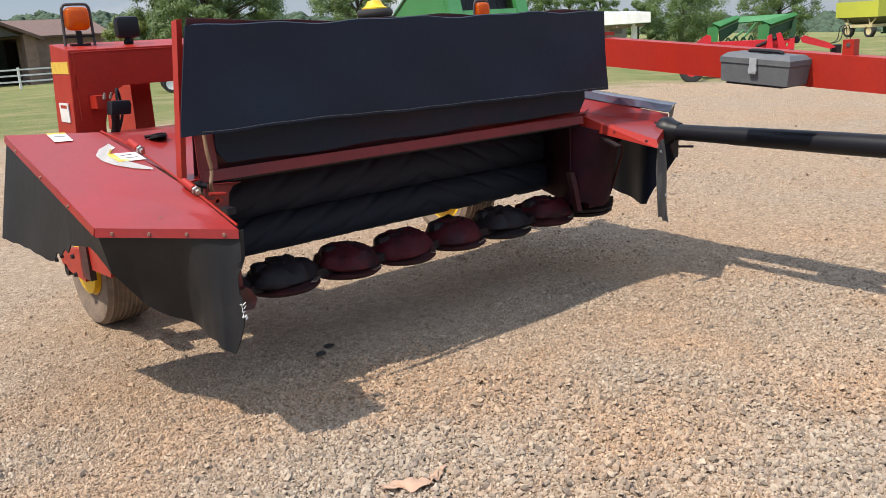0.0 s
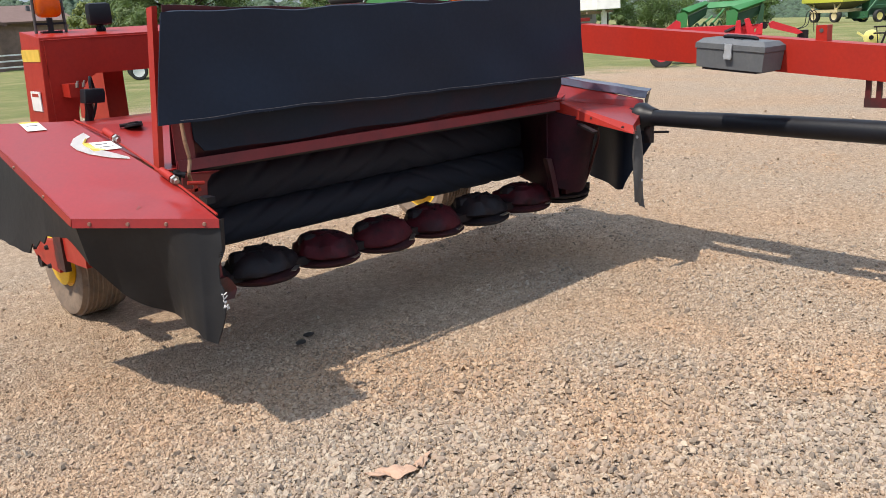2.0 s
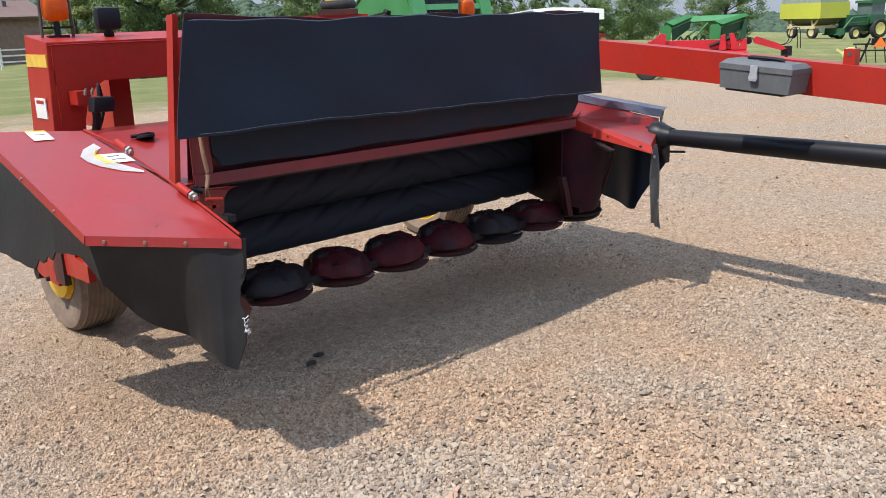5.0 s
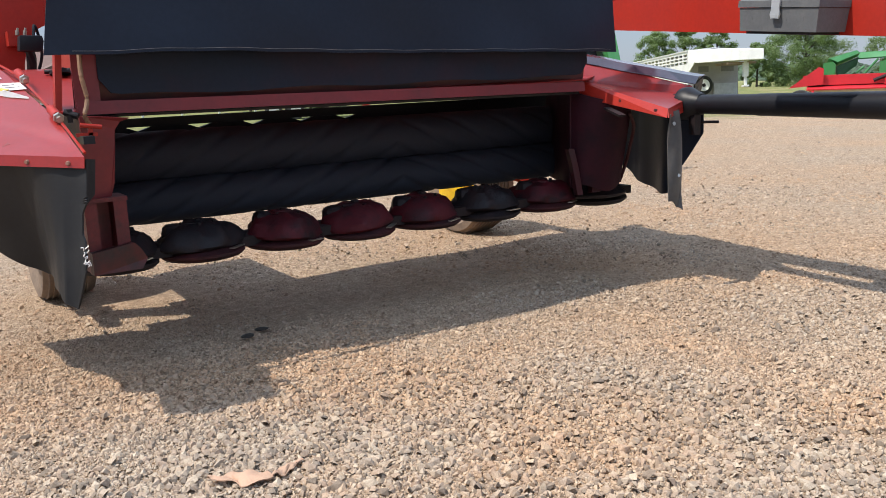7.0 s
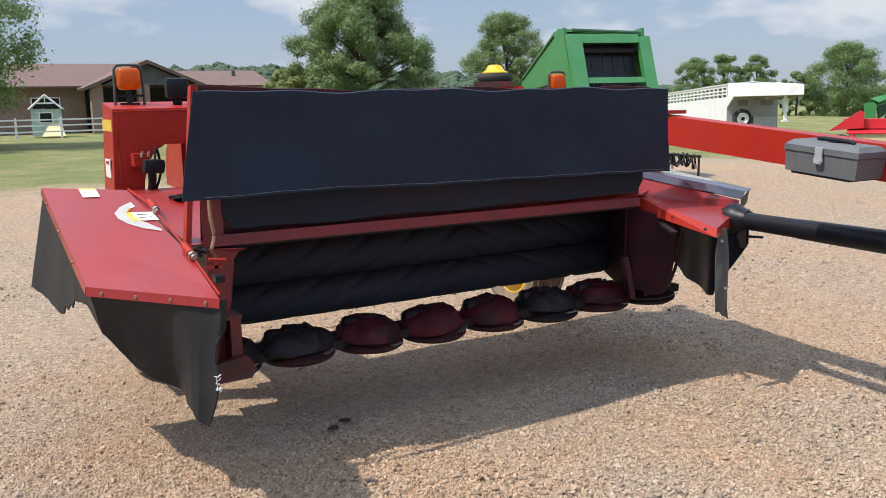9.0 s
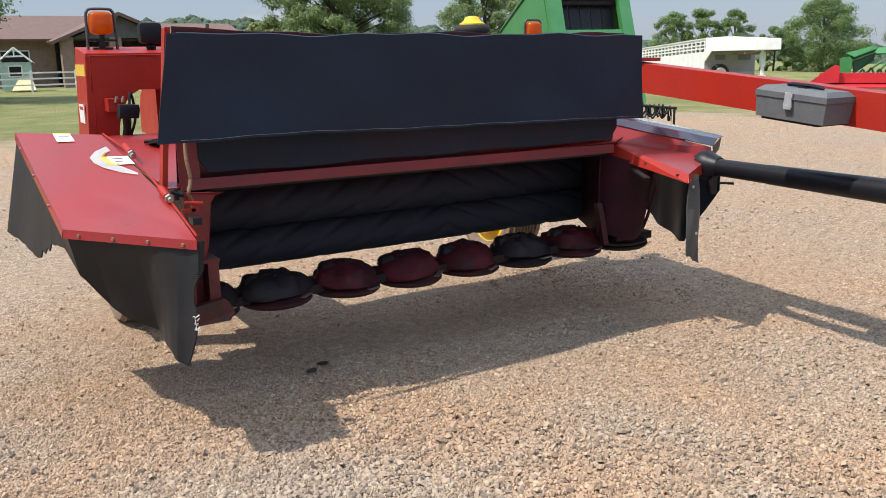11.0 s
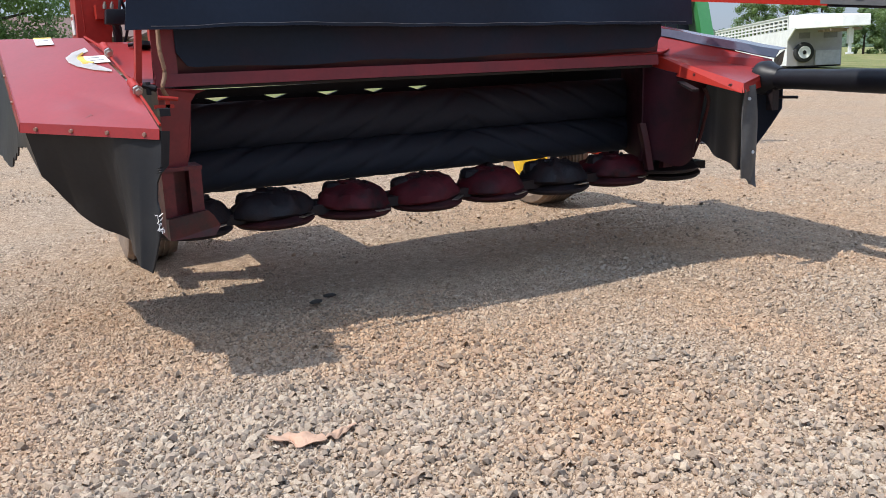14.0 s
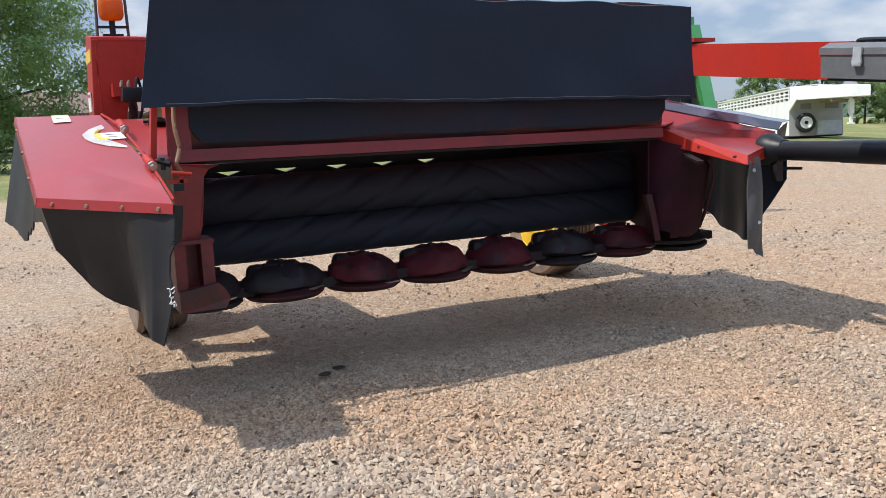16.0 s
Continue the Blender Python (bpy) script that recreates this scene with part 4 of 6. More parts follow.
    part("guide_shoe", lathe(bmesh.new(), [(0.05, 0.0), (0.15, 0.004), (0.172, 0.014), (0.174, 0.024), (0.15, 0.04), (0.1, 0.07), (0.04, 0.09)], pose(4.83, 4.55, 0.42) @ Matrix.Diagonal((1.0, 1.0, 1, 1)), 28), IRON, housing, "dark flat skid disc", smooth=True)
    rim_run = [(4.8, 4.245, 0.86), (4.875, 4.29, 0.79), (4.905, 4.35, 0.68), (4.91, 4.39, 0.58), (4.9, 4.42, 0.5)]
    part("housing_rim", pipe(bmesh.new(), rim_run, 0.009, 8), worn, housing, "worn red rim of the housing, darkened likewise", smooth=True)

    def flap(u, v):
        top = Vector((4.79, 3.965, 0.852)).lerp(Vector((4.90, 4.03, 0.872)), u)
        foot = Vector((4.775, 3.97, 0.452)).lerp(Vector((4.885, 3.955, 0.398)), u)
        return top.lerp(foot, v) + Vector((0.012 * math.sin(u * 5 + v * 6) * v, 0.015 * math.sin(u * 4 + v * 5), 0.006 * math.sin(u * 9) * v))
    fl = part("flap", sheet(bmesh.new(), 10, 20, flap, 0.006), FLAP, mower, "narrow grey rubber flap", smooth=True)
    for v in (0.12, 0.66):
        bm = bmesh.new()
        bolt(bm, flap(0.55, v) + Vector((-0.002, -0.004, 0)), (-0.5, -0.8, 0.2), 0.01, 0.006)
        part("rivet", bm, STEEL, fl)

    def skirt3(u, v):
        """Side run: from the shaft opening round the outer end to the rear."""
        run = [(0.0, Vector((5.2, 4.13, 0.93))), (0.14, Vector((5.15, 4.3, 0.97))), (0.24, Vector((5.18, 4.38, 1.0))), (0.55, Vector((5.36, 4.74, 1.06))), (1.0, Vector((5.41, 5.1, 1.09)))]
        for (p, pa), (q, pb) in zip(run, run[1:]):
            if u <= q:
                at = pa.lerp(pb, (u - p) / (q - p))
                break
        zb = lerp([(0, 0.74), (0.1, 0.56), (0.17, 0.42), (0.24, 0.41), (0.55, 0.44), (0.7, 0.5), (1, 0.6)], u)
        return Vector((at.x + 0.012 * v * math.sin(u * 21), at.y, at.z + (zb - at.z) * v))
    part("side_skirt", sheet(bmesh.new(), 40, 12, skirt3, 0.006), RUBBER, mower, "black rubber side skirt", smooth=True)
    bm = rod(bmesh.new(), (5.1, 4.08, 0.8), (5.15, 3.99, 0.8), 0.007, 8)
    box(bm, (5.06, 4.06, 0.74), (5.1, 4.1, 0.86))
    part("guard_chain_hook", bm, IRON, mower, "small dark hook", smooth=True)

    # rear frame: cross beam, leg, pillar
    bm = plate(bmesh.new(), [(2.36, 5.29, 1.365), (2.36, 5.29, 1.54), (2.36, 5.56, 1.572), (2.36, 5.56, 1.39)], 2.74)
    frame_ob = part("cross_beam", bm, RED, mower, "red box-section cross beam", bevel=0.008)
    bm = plate(bmesh.new(), [(2.13, 5.288, 1.547), (2.108, 5.288, 1.1), (2.25, 5.288, 1.1), (2.258, 5.288, 1.2), (2.275, 5.288, 1.265), (2.3, 5.288, 1.315), (2.33, 5.288, 1.35), (2.362, 5.288, 1.366), (2.362, 5.288, 1.547)], 0.264)
    bmesh.ops.transform(bm, matrix=Matrix(((1, 0, 0, 0), (0, 1, 0, 0), (0, 0.12, 1, -0.12 * 5.288 - 0.005), (0, 0, 0, 1))), verts=bm.verts[:])
    part("leg", bm, RED, frame_ob, "red box-section leg", bevel=0.004)
    bm = bmesh.new()
    side = [(5.62, 1.1), (5.62, 1.377), (5.8, 1.377), (5.9, 1.36), (5.98, 1.31), (6.02, 1.24), (6.03, 1.1)]
    near, far = [bm.verts.new((2.52, y, z)) for y, z in side], [bm.verts.new((2.625, y, z)) for y, z in side]
    bm.faces.new(near)
    bm.faces.new(far[::-1])
    for k in range(len(side)):
        q = (k + 1) % len(side)
        bm.faces.new((near[k], near[q], far[q], far[k]))
    part("pillar", bm, RED, frame_ob, "red pillar")
    for x, way in ((2.16, 1), (5.29, -1)):
        bm = plate(bmesh.new(), [(x, 5.42, 1.15), (x, 5.52, 0.8), (x, 5.56, 0.55), (x, 5.54, 0.44), (x, 5.26, 0.45), (x, 5.26, 0.53), (x, 5.4, 0.55), (x, 5.36, 0.8), (x, 5.3, 0.95), (x, 5.3, 1.15)], 0.035)
        arm = part("wheel_arm", bm, RED, frame_ob, "red wheel arm", bevel=0.004)
        bm = plate(bmesh.new(), [(x, 5.66, 0.53), (x, 5.9, 0.5), (x, 6.06, 0.46), (x, 6.09, 0.42), (x, 6.04, 0.385), (x, 5.9, 0.36), (x, 5.68, 0.35)], 0.035)
        part("axle_plate", bm, RED, arm, "red axle plate", bevel=0.006)
        bm = rod(bmesh.new(), (x, 6.0, 0.36), (x + 0.22 * way, 6.0, 0.36), 0.035)
        part("axle", bm, IRON, arm, smooth=True)
        bm = B((x - 0.012, 5.55, 0.38), (x + 0.02, 5.67, 0.6))
        part("arm_joint", bm, RED_DARK, arm, "dark block in the gap of the arm", bevel=0.008)
        for y, z in ((5.72, 0.49), (5.72, 0.39), (6.03, 0.42), (5.92, 0.46)):
            bm = bmesh.new()
            bolt(bm, (x - 0.03 * way, y, z), (-way, 0, 0), 0.014, 0.014)
            part("bolt", bm, IRON, arm)
    bm = B((2.1215, 5.295, 1.435), (2.1275, 5.545, 1.49))
    part("reflector_strip", bm, LABEL_Y, frame_ob, "yellow reflective strip")
    bm = B((2.1085, 5.34, 1.21), (2.1135, 5.47, 1.30))
    s = part("plate_label", bm, LABEL, frame_ob, "white label")
    part("print_bar", B((2.1078, 5.36, 1.275), (2.109, 5.45, 1.29)), RED, s)
    bm = B((2.195, 5.19, 1.27), (2.25, 5.3, 1.33))
    part("coupler_bracket", bm, RED, frame_ob, "red bracket", bevel=0.004)
    bm = plate(bmesh.new(), [(2.217, 5.15, 1.243), (2.307, 5.15, 1.24), (2.315, 5.15, 1.28), (2.311, 5.15, 1.304), (2.225, 5.15, 1.306)], -0.07)
    rod(bm, (2.245, 5.155, 1.258), (2.24, 5.125, 1.253), 0.016, 10)
    rod(bm, (2.285, 5.155, 1.268), (2.287, 5.128, 1.265), 0.013, 10)
    cp = part("hydraulic_coupler", bm, BLACK, frame_ob, "black hydraulic coupler block", bevel=0.006, smooth=True)
    part("feed_hose", pipe(bmesh.new(), [(2.27, 5.19, 1.258), (2.275, 5.2, 1.218), (2.273, 5.215, 1.168), (2.265, 5.235, 1.118)], 0.02, 8), BLACK, cp, "black hydraulic hose", smooth=True)
    part("hose", pipe(bmesh.new(), [(2.293, 5.2, 1.303), (2.303, 5.215, 1.353), (2.317, 5.23, 1.318), (2.325, 5.24, 1.248), (2.313, 5.25, 1.188), (2.287, 5.26, 1.128)], 0.0065, 8), BLACK, cp, "black hydraulic hose", smooth=True)
    for e in range(2):
        bm = rod(bmesh.new(), (2.23 + 0.03 * e, 5.19, 1.313), (2.232 + 0.03 * e, 5.187, 1.331), 0.008)
        rod(bm, (2.232 + 0.03 * e, 5.187, 1.33), (2.235 + 0.03 * e, 5.184, 1.341), 0.005)
        part("fitting", bm, STEEL, cp)
    # rolled rim round the face of the leg and beam
    part("rim_weld", pipe(bmesh.new(), [(2.148, 5.286, 1.12), (2.148, 5.286, 1.5), (2.158, 5.286, 1.522), (2.18, 5.286, 1.53), (2.7, 5.286, 1.53)], 0.0025, 6), RED, frame_ob, smooth=True)
    hazard_lamp(frame_ob, 2.245, 5.45, 1.55)
    hazard_lamp(frame_ob, 5.02, 5.62, 1.515)
    bm = B((2.415, 5.4, 1.585), (2.53, 5.46, 1.69))
    rod(bm, (2.473, 5.43, 1.54), (2.473, 5.43, 1.59), 0.015)
    part("tail_lamp", bm, BLACK, frame_ob, "black tail lamp housing", bevel=0.022, smooth=True)
    for x, y, way in ((2.4, 6.02, -0.14), (5.08, 6.1, -0.15)):
        bm = lathe(bmesh.new(), [(0.16, way * 0.6), (0.165, way * 0.98), (0.15, way * 1.03), (0.07, way * 1.05), (0.05, way * 1.12), (0.02, way * 1.14)], pose(x, y, 0.36, 0, 90, 0), 28)
        part("hub_plate", bm, YELLOW, frame_ob, "yellow wheel hub", smooth=True)
    wheel(mower, (2.4, 6.02, 0.345), 0.345, 0.28, 0.155, TYRE, YELLOW, tread=0, label="dusty tyre on a yellow rim")
    wheel(mower, (5.08, 6.1, 0.36), 0.36, 0.3, 0.215, TYRE, YELLOW, tread=0, label="dusty tyre on a yellow rim")

    # tongue, its fittings, and the drive shaft
    slope = 0.083
    tz = lambda y: 1.44 - slope * (4.6 - y)
    bm = bmesh.new()
    ring = []
    for y in (5.5, 4.6, 3.0, 1.2):
        t = tz(y) if y < 5 else 1.5
        d = 0.163 if y > 2.5 else 0.15
        ring.append([bm.verts.new(p) for p in ((5.0, y, t - d), (5.115, y, t - d), (5.115, y, t), (5.0, y, t))])
    for a, b in zip(ring, ring[1:]):
        for k in range(4):
            bm.faces.new((a[k], a[(k + 1) % 4], b[(k + 1) % 4], b[k]))
    bm.faces.new(ring[0])
    bm.faces.new(ring[-1][::-1])
    tongue = part("tongue", bm, RED, mower, "long red box-section drawbar tongue", bevel=0.006)
    bm = B((4.985, 4.55, tz(4.7)), (5.13, 4.85, tz(4.7) + 0.02))
    part("tongue_cap", bm, RED, tongue, bevel=0.003)
    bm = B((5.03, 3.03, 1.29), (5.085, 3.085, 1.385))
    part("hitch_post", bm, RED, tongue, "short dark-red post", bevel=0.003)
    part("pin_hole", rod(bmesh.new(), (5.027, 3.057, 1.36), (5.032, 3.057, 1.36), 0.01, 12), LABEL_K, tongue)
    rack = part("hose_rack", B((5.03, 2.53, 1.0), (5.045, 2.835, 1.045)), RED_DARK, tongue, "slotted red hose rack", bevel=0.002)
    for y in (2.57, 2.62, 2.67, 2.72, 2.77, 2.82):
        part("rack_bar", B((5.03, y - 0.012, 1.045), (5.045, y + 0.012, tz(y) - 0.155)), RED_DARK, rack, bevel=0.002)
    bm = lathe(bmesh.new(), [(0.055, 0), (0.08, 0.012), (0.082, 0.05), (0.066, 0.08), (0.05, 0.13)], pose(5.09, 4.17, 0.89, 90, 0, 0), 28)
    rod(bm, (5.09, 4.22, 0.89), (5.09, 4.15, 0.89), 0.05, 16)
    bell = part("shaft_guard", bm, BLACK, mower, "black plastic shaft guard cone", smooth=True)
    bm = rod(bmesh.new(), (5.085, 4.07, 0.888), (5.072, 3.7, 0.887), 0.046, 24, 0.048)
    rod(bm, (5.072, 3.7, 0.887), (5.05, 3.1, 0.886), 0.05, 24, 0.056)
    rod(bm, (5.05, 3.1, 0.886), (5.02, 2.3, 0.884), 0.056, 24)
    rod(bm, (5.02, 2.32, 0.884), (5.02, 1.2, 0.884), 0.058, 24)
    part("drive_shaft", bm, BLACK, mower, "black plastic-guarded drive shaft", smooth=True)
    return mower


build_mower()


def build_toolbox():
    """Plastic box with a hinged lid, a steel latch and a carrying handle, strapped to the tongue."""
    m = pose(4.9, 3.418, 1.192, 4.7, 0, 0) @ Matrix.Diagonal((0.88, 0.755, 0.88, 1))
    tb = thing("toolbox", m, "grey plastic toolbox with a steel latch, fixed to the red tongue", "toolbox")
    bm = bmesh.new()
    lo = [bm.verts.new(p) for p in ((-0.106, -0.24, 0), (0.106, -0.24, 0), (0.106, 0.24, 0), (-0.106, 0.24, 0))]
    hi = [bm.verts.new(p) for p in ((-0.112, -0.247, 0.106), (0.112, -0.247, 0.106), (0.112, 0.247, 0.106), (-0.112, 0.247, 0.106))]
    bm.faces.new(lo[::-1])
    bm.faces.new(hi)
    for k in range(4):
        bm.faces.new((lo[k], lo[(k + 1) % 4], hi[(k + 1) % 4], hi[k]))
    for y in (-0.16, -0.06, 0.06, 0.16):
        box(bm, (-0.11, y - 0.0015, 0.05), (-0.1045, y + 0.0015, 0.1))
    part("body", bm, GREY, tb, bevel=0.006)
    bm = B((-0.118, -0.253, 0.108), (0.118, 0.253, 0.138))
    lo = [bm.verts.new(p) for p in ((-0.116, -0.25, 0.138), (0.116, -0.25, 0.138), (0.116, 0.25, 0.138), (-0.116, 0.25, 0.138))]
    hi = [bm.verts.new(p) for p in ((-0.085, -0.222, 0.162), (0.085, -0.222, 0.162), (0.085, 0.222, 0.162), (-0.085, 0.222, 0.162))]
    bm.faces.new(lo[::-1])
    bm.faces.new(hi)
    for k in range(4):
        bm.faces.new((lo[k], lo[(k + 1) % 4], hi[(k + 1) % 4], hi[k]))
    part("lid", bm, GREY, tb, bevel=0.005)
    bm = plate(bmesh.new(), [(-0.121, -0.026, 0.142), (-0.121, -0.024, 0.1), (-0.121, -0.03, 0.075), (-0.121, -0.022, 0.056), (-0.121, 0.022, 0.056), (-0.121, 0.03, 0.075), (-0.121, 0.024, 0.1), (-0.121, 0.026, 0.142)], 0.01)
    box(bm, (-0.134, -0.018, 0.06), (-0.126, 0.018, 0.076))
    part("latch", bm, mat("zinc_plate", (0.62, 0.64, 0.66), 0.34, 0.55, spots=(0.5, 0.52, 0.54), scale=30), tb, "steel latch", bevel=0.003)
    bm = pipe(bmesh.new(), [(0.0, -0.12, 0.157), (0.0, -0.11, 0.172), (0.0, 0, 0.175), (0.0, 0.11, 0.172), (0.0, 0.12, 0.157)], 0.011)
    box(bm, (-0.03, -0.03, 0.155), (0.03, 0.03, 0.168))
    part("handle", bm, BLACK, tb, "black carrying handle", smooth=True)
    bm = B((-0.1, -0.2, -0.012), (0.12, 0.2, -0.001))
    part("tray", bm, IRON, tb)


build_toolbox()


# ---- trees ----
def leaf_cloud(centres, radii, count, size, seed, flat=0.75):
    """Small pointed leaf clumps spread over the shells of many boughs."""
    rs = np.random.RandomState(seed)
    centres, radii = np.asarray(centres, float), np.asarray(radii, float)
    pick = rs.choice(len(centres), count, p=radii ** 2 / (radii ** 2).sum())
    d = rs.normal(size=(count, 3))
    d /= np.linalg.norm(d, axis=1)[:, None]
    rad = radii[pick] * np.where(rs.uniform(0, 1, count) < 0.12, rs.uniform(1.0, 1.35, count), rs.uniform(0.15, 1.05, count) ** 0.55)
    p = centres[pick] + d * rad[:, None] * np.array([1, 1, flat])
    a = rs.normal(size=(count, 3))
    a /= np.linalg.norm(a, axis=1)[:, None]
    nrm = d + rs.normal(size=(count, 3)) * 0.33 + np.array([0, 0, 0.35])
    b = np.cross(a, nrm)
    b /= np.linalg.norm(b, axis=1)[:, None] + 1e-9
    a = np.cross(nrm, b)
    a /= np.linalg.norm(a, axis=1)[:, None] + 1e-9
    s = size * rs.uniform(0.55, 1.35, count)[:, None]
    v = np.stack([p - a * s, p + b * s * 0.42, p + a * s, p - b * s * 0.42], 1).reshape(-1, 3)
    f = np.arange(count * 4).reshape(-1, 4)
    return v, f


def tree(name, x, y, height, spread, boughs, leaves, size, material, seed, label, low=0.25, trunk_r=None, conic=0.0, base=None, puff=1.0):
    rs = np.random.RandomState(seed)
    z0 = gz(x, y) if base is None else base
    th = thing(name, pose(x, y, z0), label, "tree")
    tr = trunk_r or height * 0.028
    bm = rod(bmesh.new(), (0, 0, -0.1), (0.05 * spread, 0, height * 0.5), tr, 10, tr * 0.6)
    rod(bm, (0.05 * spread, 0, height * 0.5), (0, 0.03 * spread, height * 0.85), tr * 0.6, 8, tr * 0.2)
    cs, rd = [], []
    count = int(boughs * 1.7)
    for k in range(count):
        h = low + (1 - low) * (k + 0.5) / count
        prof = math.sin(math.pi * min(1, max(0.08, ((h - low) / (1 - low)) * 0.82 + 0.16))) ** 0.7
        prof = prof * (1 - conic) + conic * (1 - (h - low) / (1 - low))
        a = k * 2.399 + rs.uniform(-0.4, 0.4)
        r = spread * prof * (0.25 + 0.7 * rs.uniform(0, 1) ** 0.6)
        c = (r * math.cos(a), r * math.sin(a), height * min(0.97, h + rs.uniform(-0.05, 0.05)))
        br = spread * rs.uniform(0.1, 0.22) * puff
        cs.append(c)
        rd.append(br)
        if k % 4 == 0:
            rod(bm, (0.03, 0, max(0.1, c[2] * 0.62)), (c[0] * 0.9, c[1] * 0.9, c[2] - br * 0.1), tr * 0.32, 6, tr * 0.08)
    part("trunk", bm, BARK, th, "grey-brown trunk and limbs", smooth=True)
    v, f = leaf_cloud(cs, rd, leaves, size, seed)
    ob = quick("crown", v, f, material, parent=th)
    return th


tree("tree", 27.1, 56.4, 9.3, 5.2, 165, 170000, 0.084, LEAF_PINE, 11, "tall rounded pine tree with dense green boughs beyond the lawn", low=0.05, puff=0.8)
tree("tree", 22.6, 58.6, 4.0, 2.4, 22, 15000, 0.1, LEAF_LIGHT, 12, "low light-green tree beside the pine", low=0.15)
tree("tree", 40.6, 58.8, 8.3, 3.3, 70, 40000, 0.085, LEAF_PINE, 13, "open-crowned tree with grey-green needles", low=0.3, puff=1.1)
tree("tree", -1.5, 44.5, 13.2, 7.5, 160, 125000, 0.102, LEAF_NEAR, 14, "leafy green shade tree at the edge of the lawn", low=0.04, puff=0.9)
tree("tree", 58.8, 56.5, 5.0, 2.0, 34, 14000, 0.085, LEAF, 15, "round green tree behind the livestock trailer", low=0.04, puff=1.35)
tree("tree", 60.6, 54.9, 5.3, 1.9, 34, 14000, 0.085, LEAF, 16, "round green tree behind the livestock trailer", low=0.04, puff=1.35)
tree("tree", 62.4, 52.9, 5.0, 1.7, 34, 14000, 0.085, LEAF, 17, "round green tree behind the livestock trailer", low=0.04, puff=1.35)
tree("tree", 66.5, 47.3, 5.8, 3.5, 80, 38000, 0.085, LEAF, 18, "broad green tree with gaps between its boughs", low=0.02, puff=1.1)
tree("tree", 70.3, 40.5, 6.6, 3.2, 76, 34000, 0.085, LEAF, 19, "broad green tree beside the parked machinery", low=0.02, puff=1.1)
tree("shrub", 64.2, 50.2, 3.6, 1.9, 20, 12000, 0.11, LEAF, 22, "dense green shrub behind the livestock trailer", low=0.02)
tree("tree", 95.0, 32.0, 8.2, 5.4, 40, 16000, 0.17, LEAF, 20, "dense green tree behind the tractor", low=0.05)
tree("tree", 96.0, 25.0, 7.6, 5.2, 40, 16000, 0.17, LEAF, 21, "dense green tree behind the tractor", low=0.05)


def woods():
    """The wooded ridge on the skyline, with an uneven canopy."""
    prof = [(-60, 6), (-20, 8), (4.6, 9.6), (12, 13.8), (15.7, 15.3), (18.6, 14.6), (32, 9.8), (45, 3.4), (57, 0.8), (62, -0.4), (70, -2.0), (95, 0), (140, 4)]
    rs = np.random.RandomState(5)
    n = 15000
    az = np.where(rs.uniform(0, 1, n) < 0.84, rs.uniform(-6, 82, n), rs.uniform(-60, 140, n))
    top = np.interp(az, [p[0] for p in prof], [p[1] for p in prof])
    depth = rs.uniform(0, 1, n)
    d = 300 + 60 * depth
    azr = np.radians(az)
    x, y = 1.3 + d * np.sin(azr), 0.9 + d * np.cos(azr)
    g = terrain(x, y)
    z = g + (top + 0.6 * np.sin(az * 1.7) + 0.5 * np.sin(az * 4.3 + 1) - g) * (1 - (1 - depth) ** 2) * rs.uniform(0.9, 1.0, n) - 0.6
    # one squat five-sided clump for each crown
    ang = np.arange(5) * math.pi * 0.4
    tpl = np.concatenate([[[0, 0, 1]], np.stack([np.cos(ang) * 0.9, np.sin(ang) * 0.9, 0.35 + 0 * ang], 1), np.stack([np.cos(ang) * 0.8, np.sin(ang) * 0.8, -1 + 0 * ang], 1)])
    r = np.where((az > -6) & (az < 82), rs.uniform(1.0, 2.0, n), rs.uniform(2.2, 3.6, n))
    jit = rs.uniform(0.7, 1.3, (n, len(tpl), 1))
    v = np.stack([x, y, z], 1)[:, None, :] + tpl[None] * jit * r[:, None, None] * np.array([1, 1, 0.8])
    f = []
    for k in range(5):
        j = (k + 1) % 5
        f += [(0, 1 + k, 1 + j), (1 + k, 6 + k, 6 + j), (1 + k, 6 + j, 1 + j)]
    f = np.array(f)
    faces = (f[None] + (np.arange(n) * len(tpl))[:, None, None]).reshape(-1, 3)
    quick("far_woods", v.reshape(-1, 3), faces, LEAF_FAR, "hazy green wooded ridge on the skyline", "woods", "stuff", smooth=True)


woods()


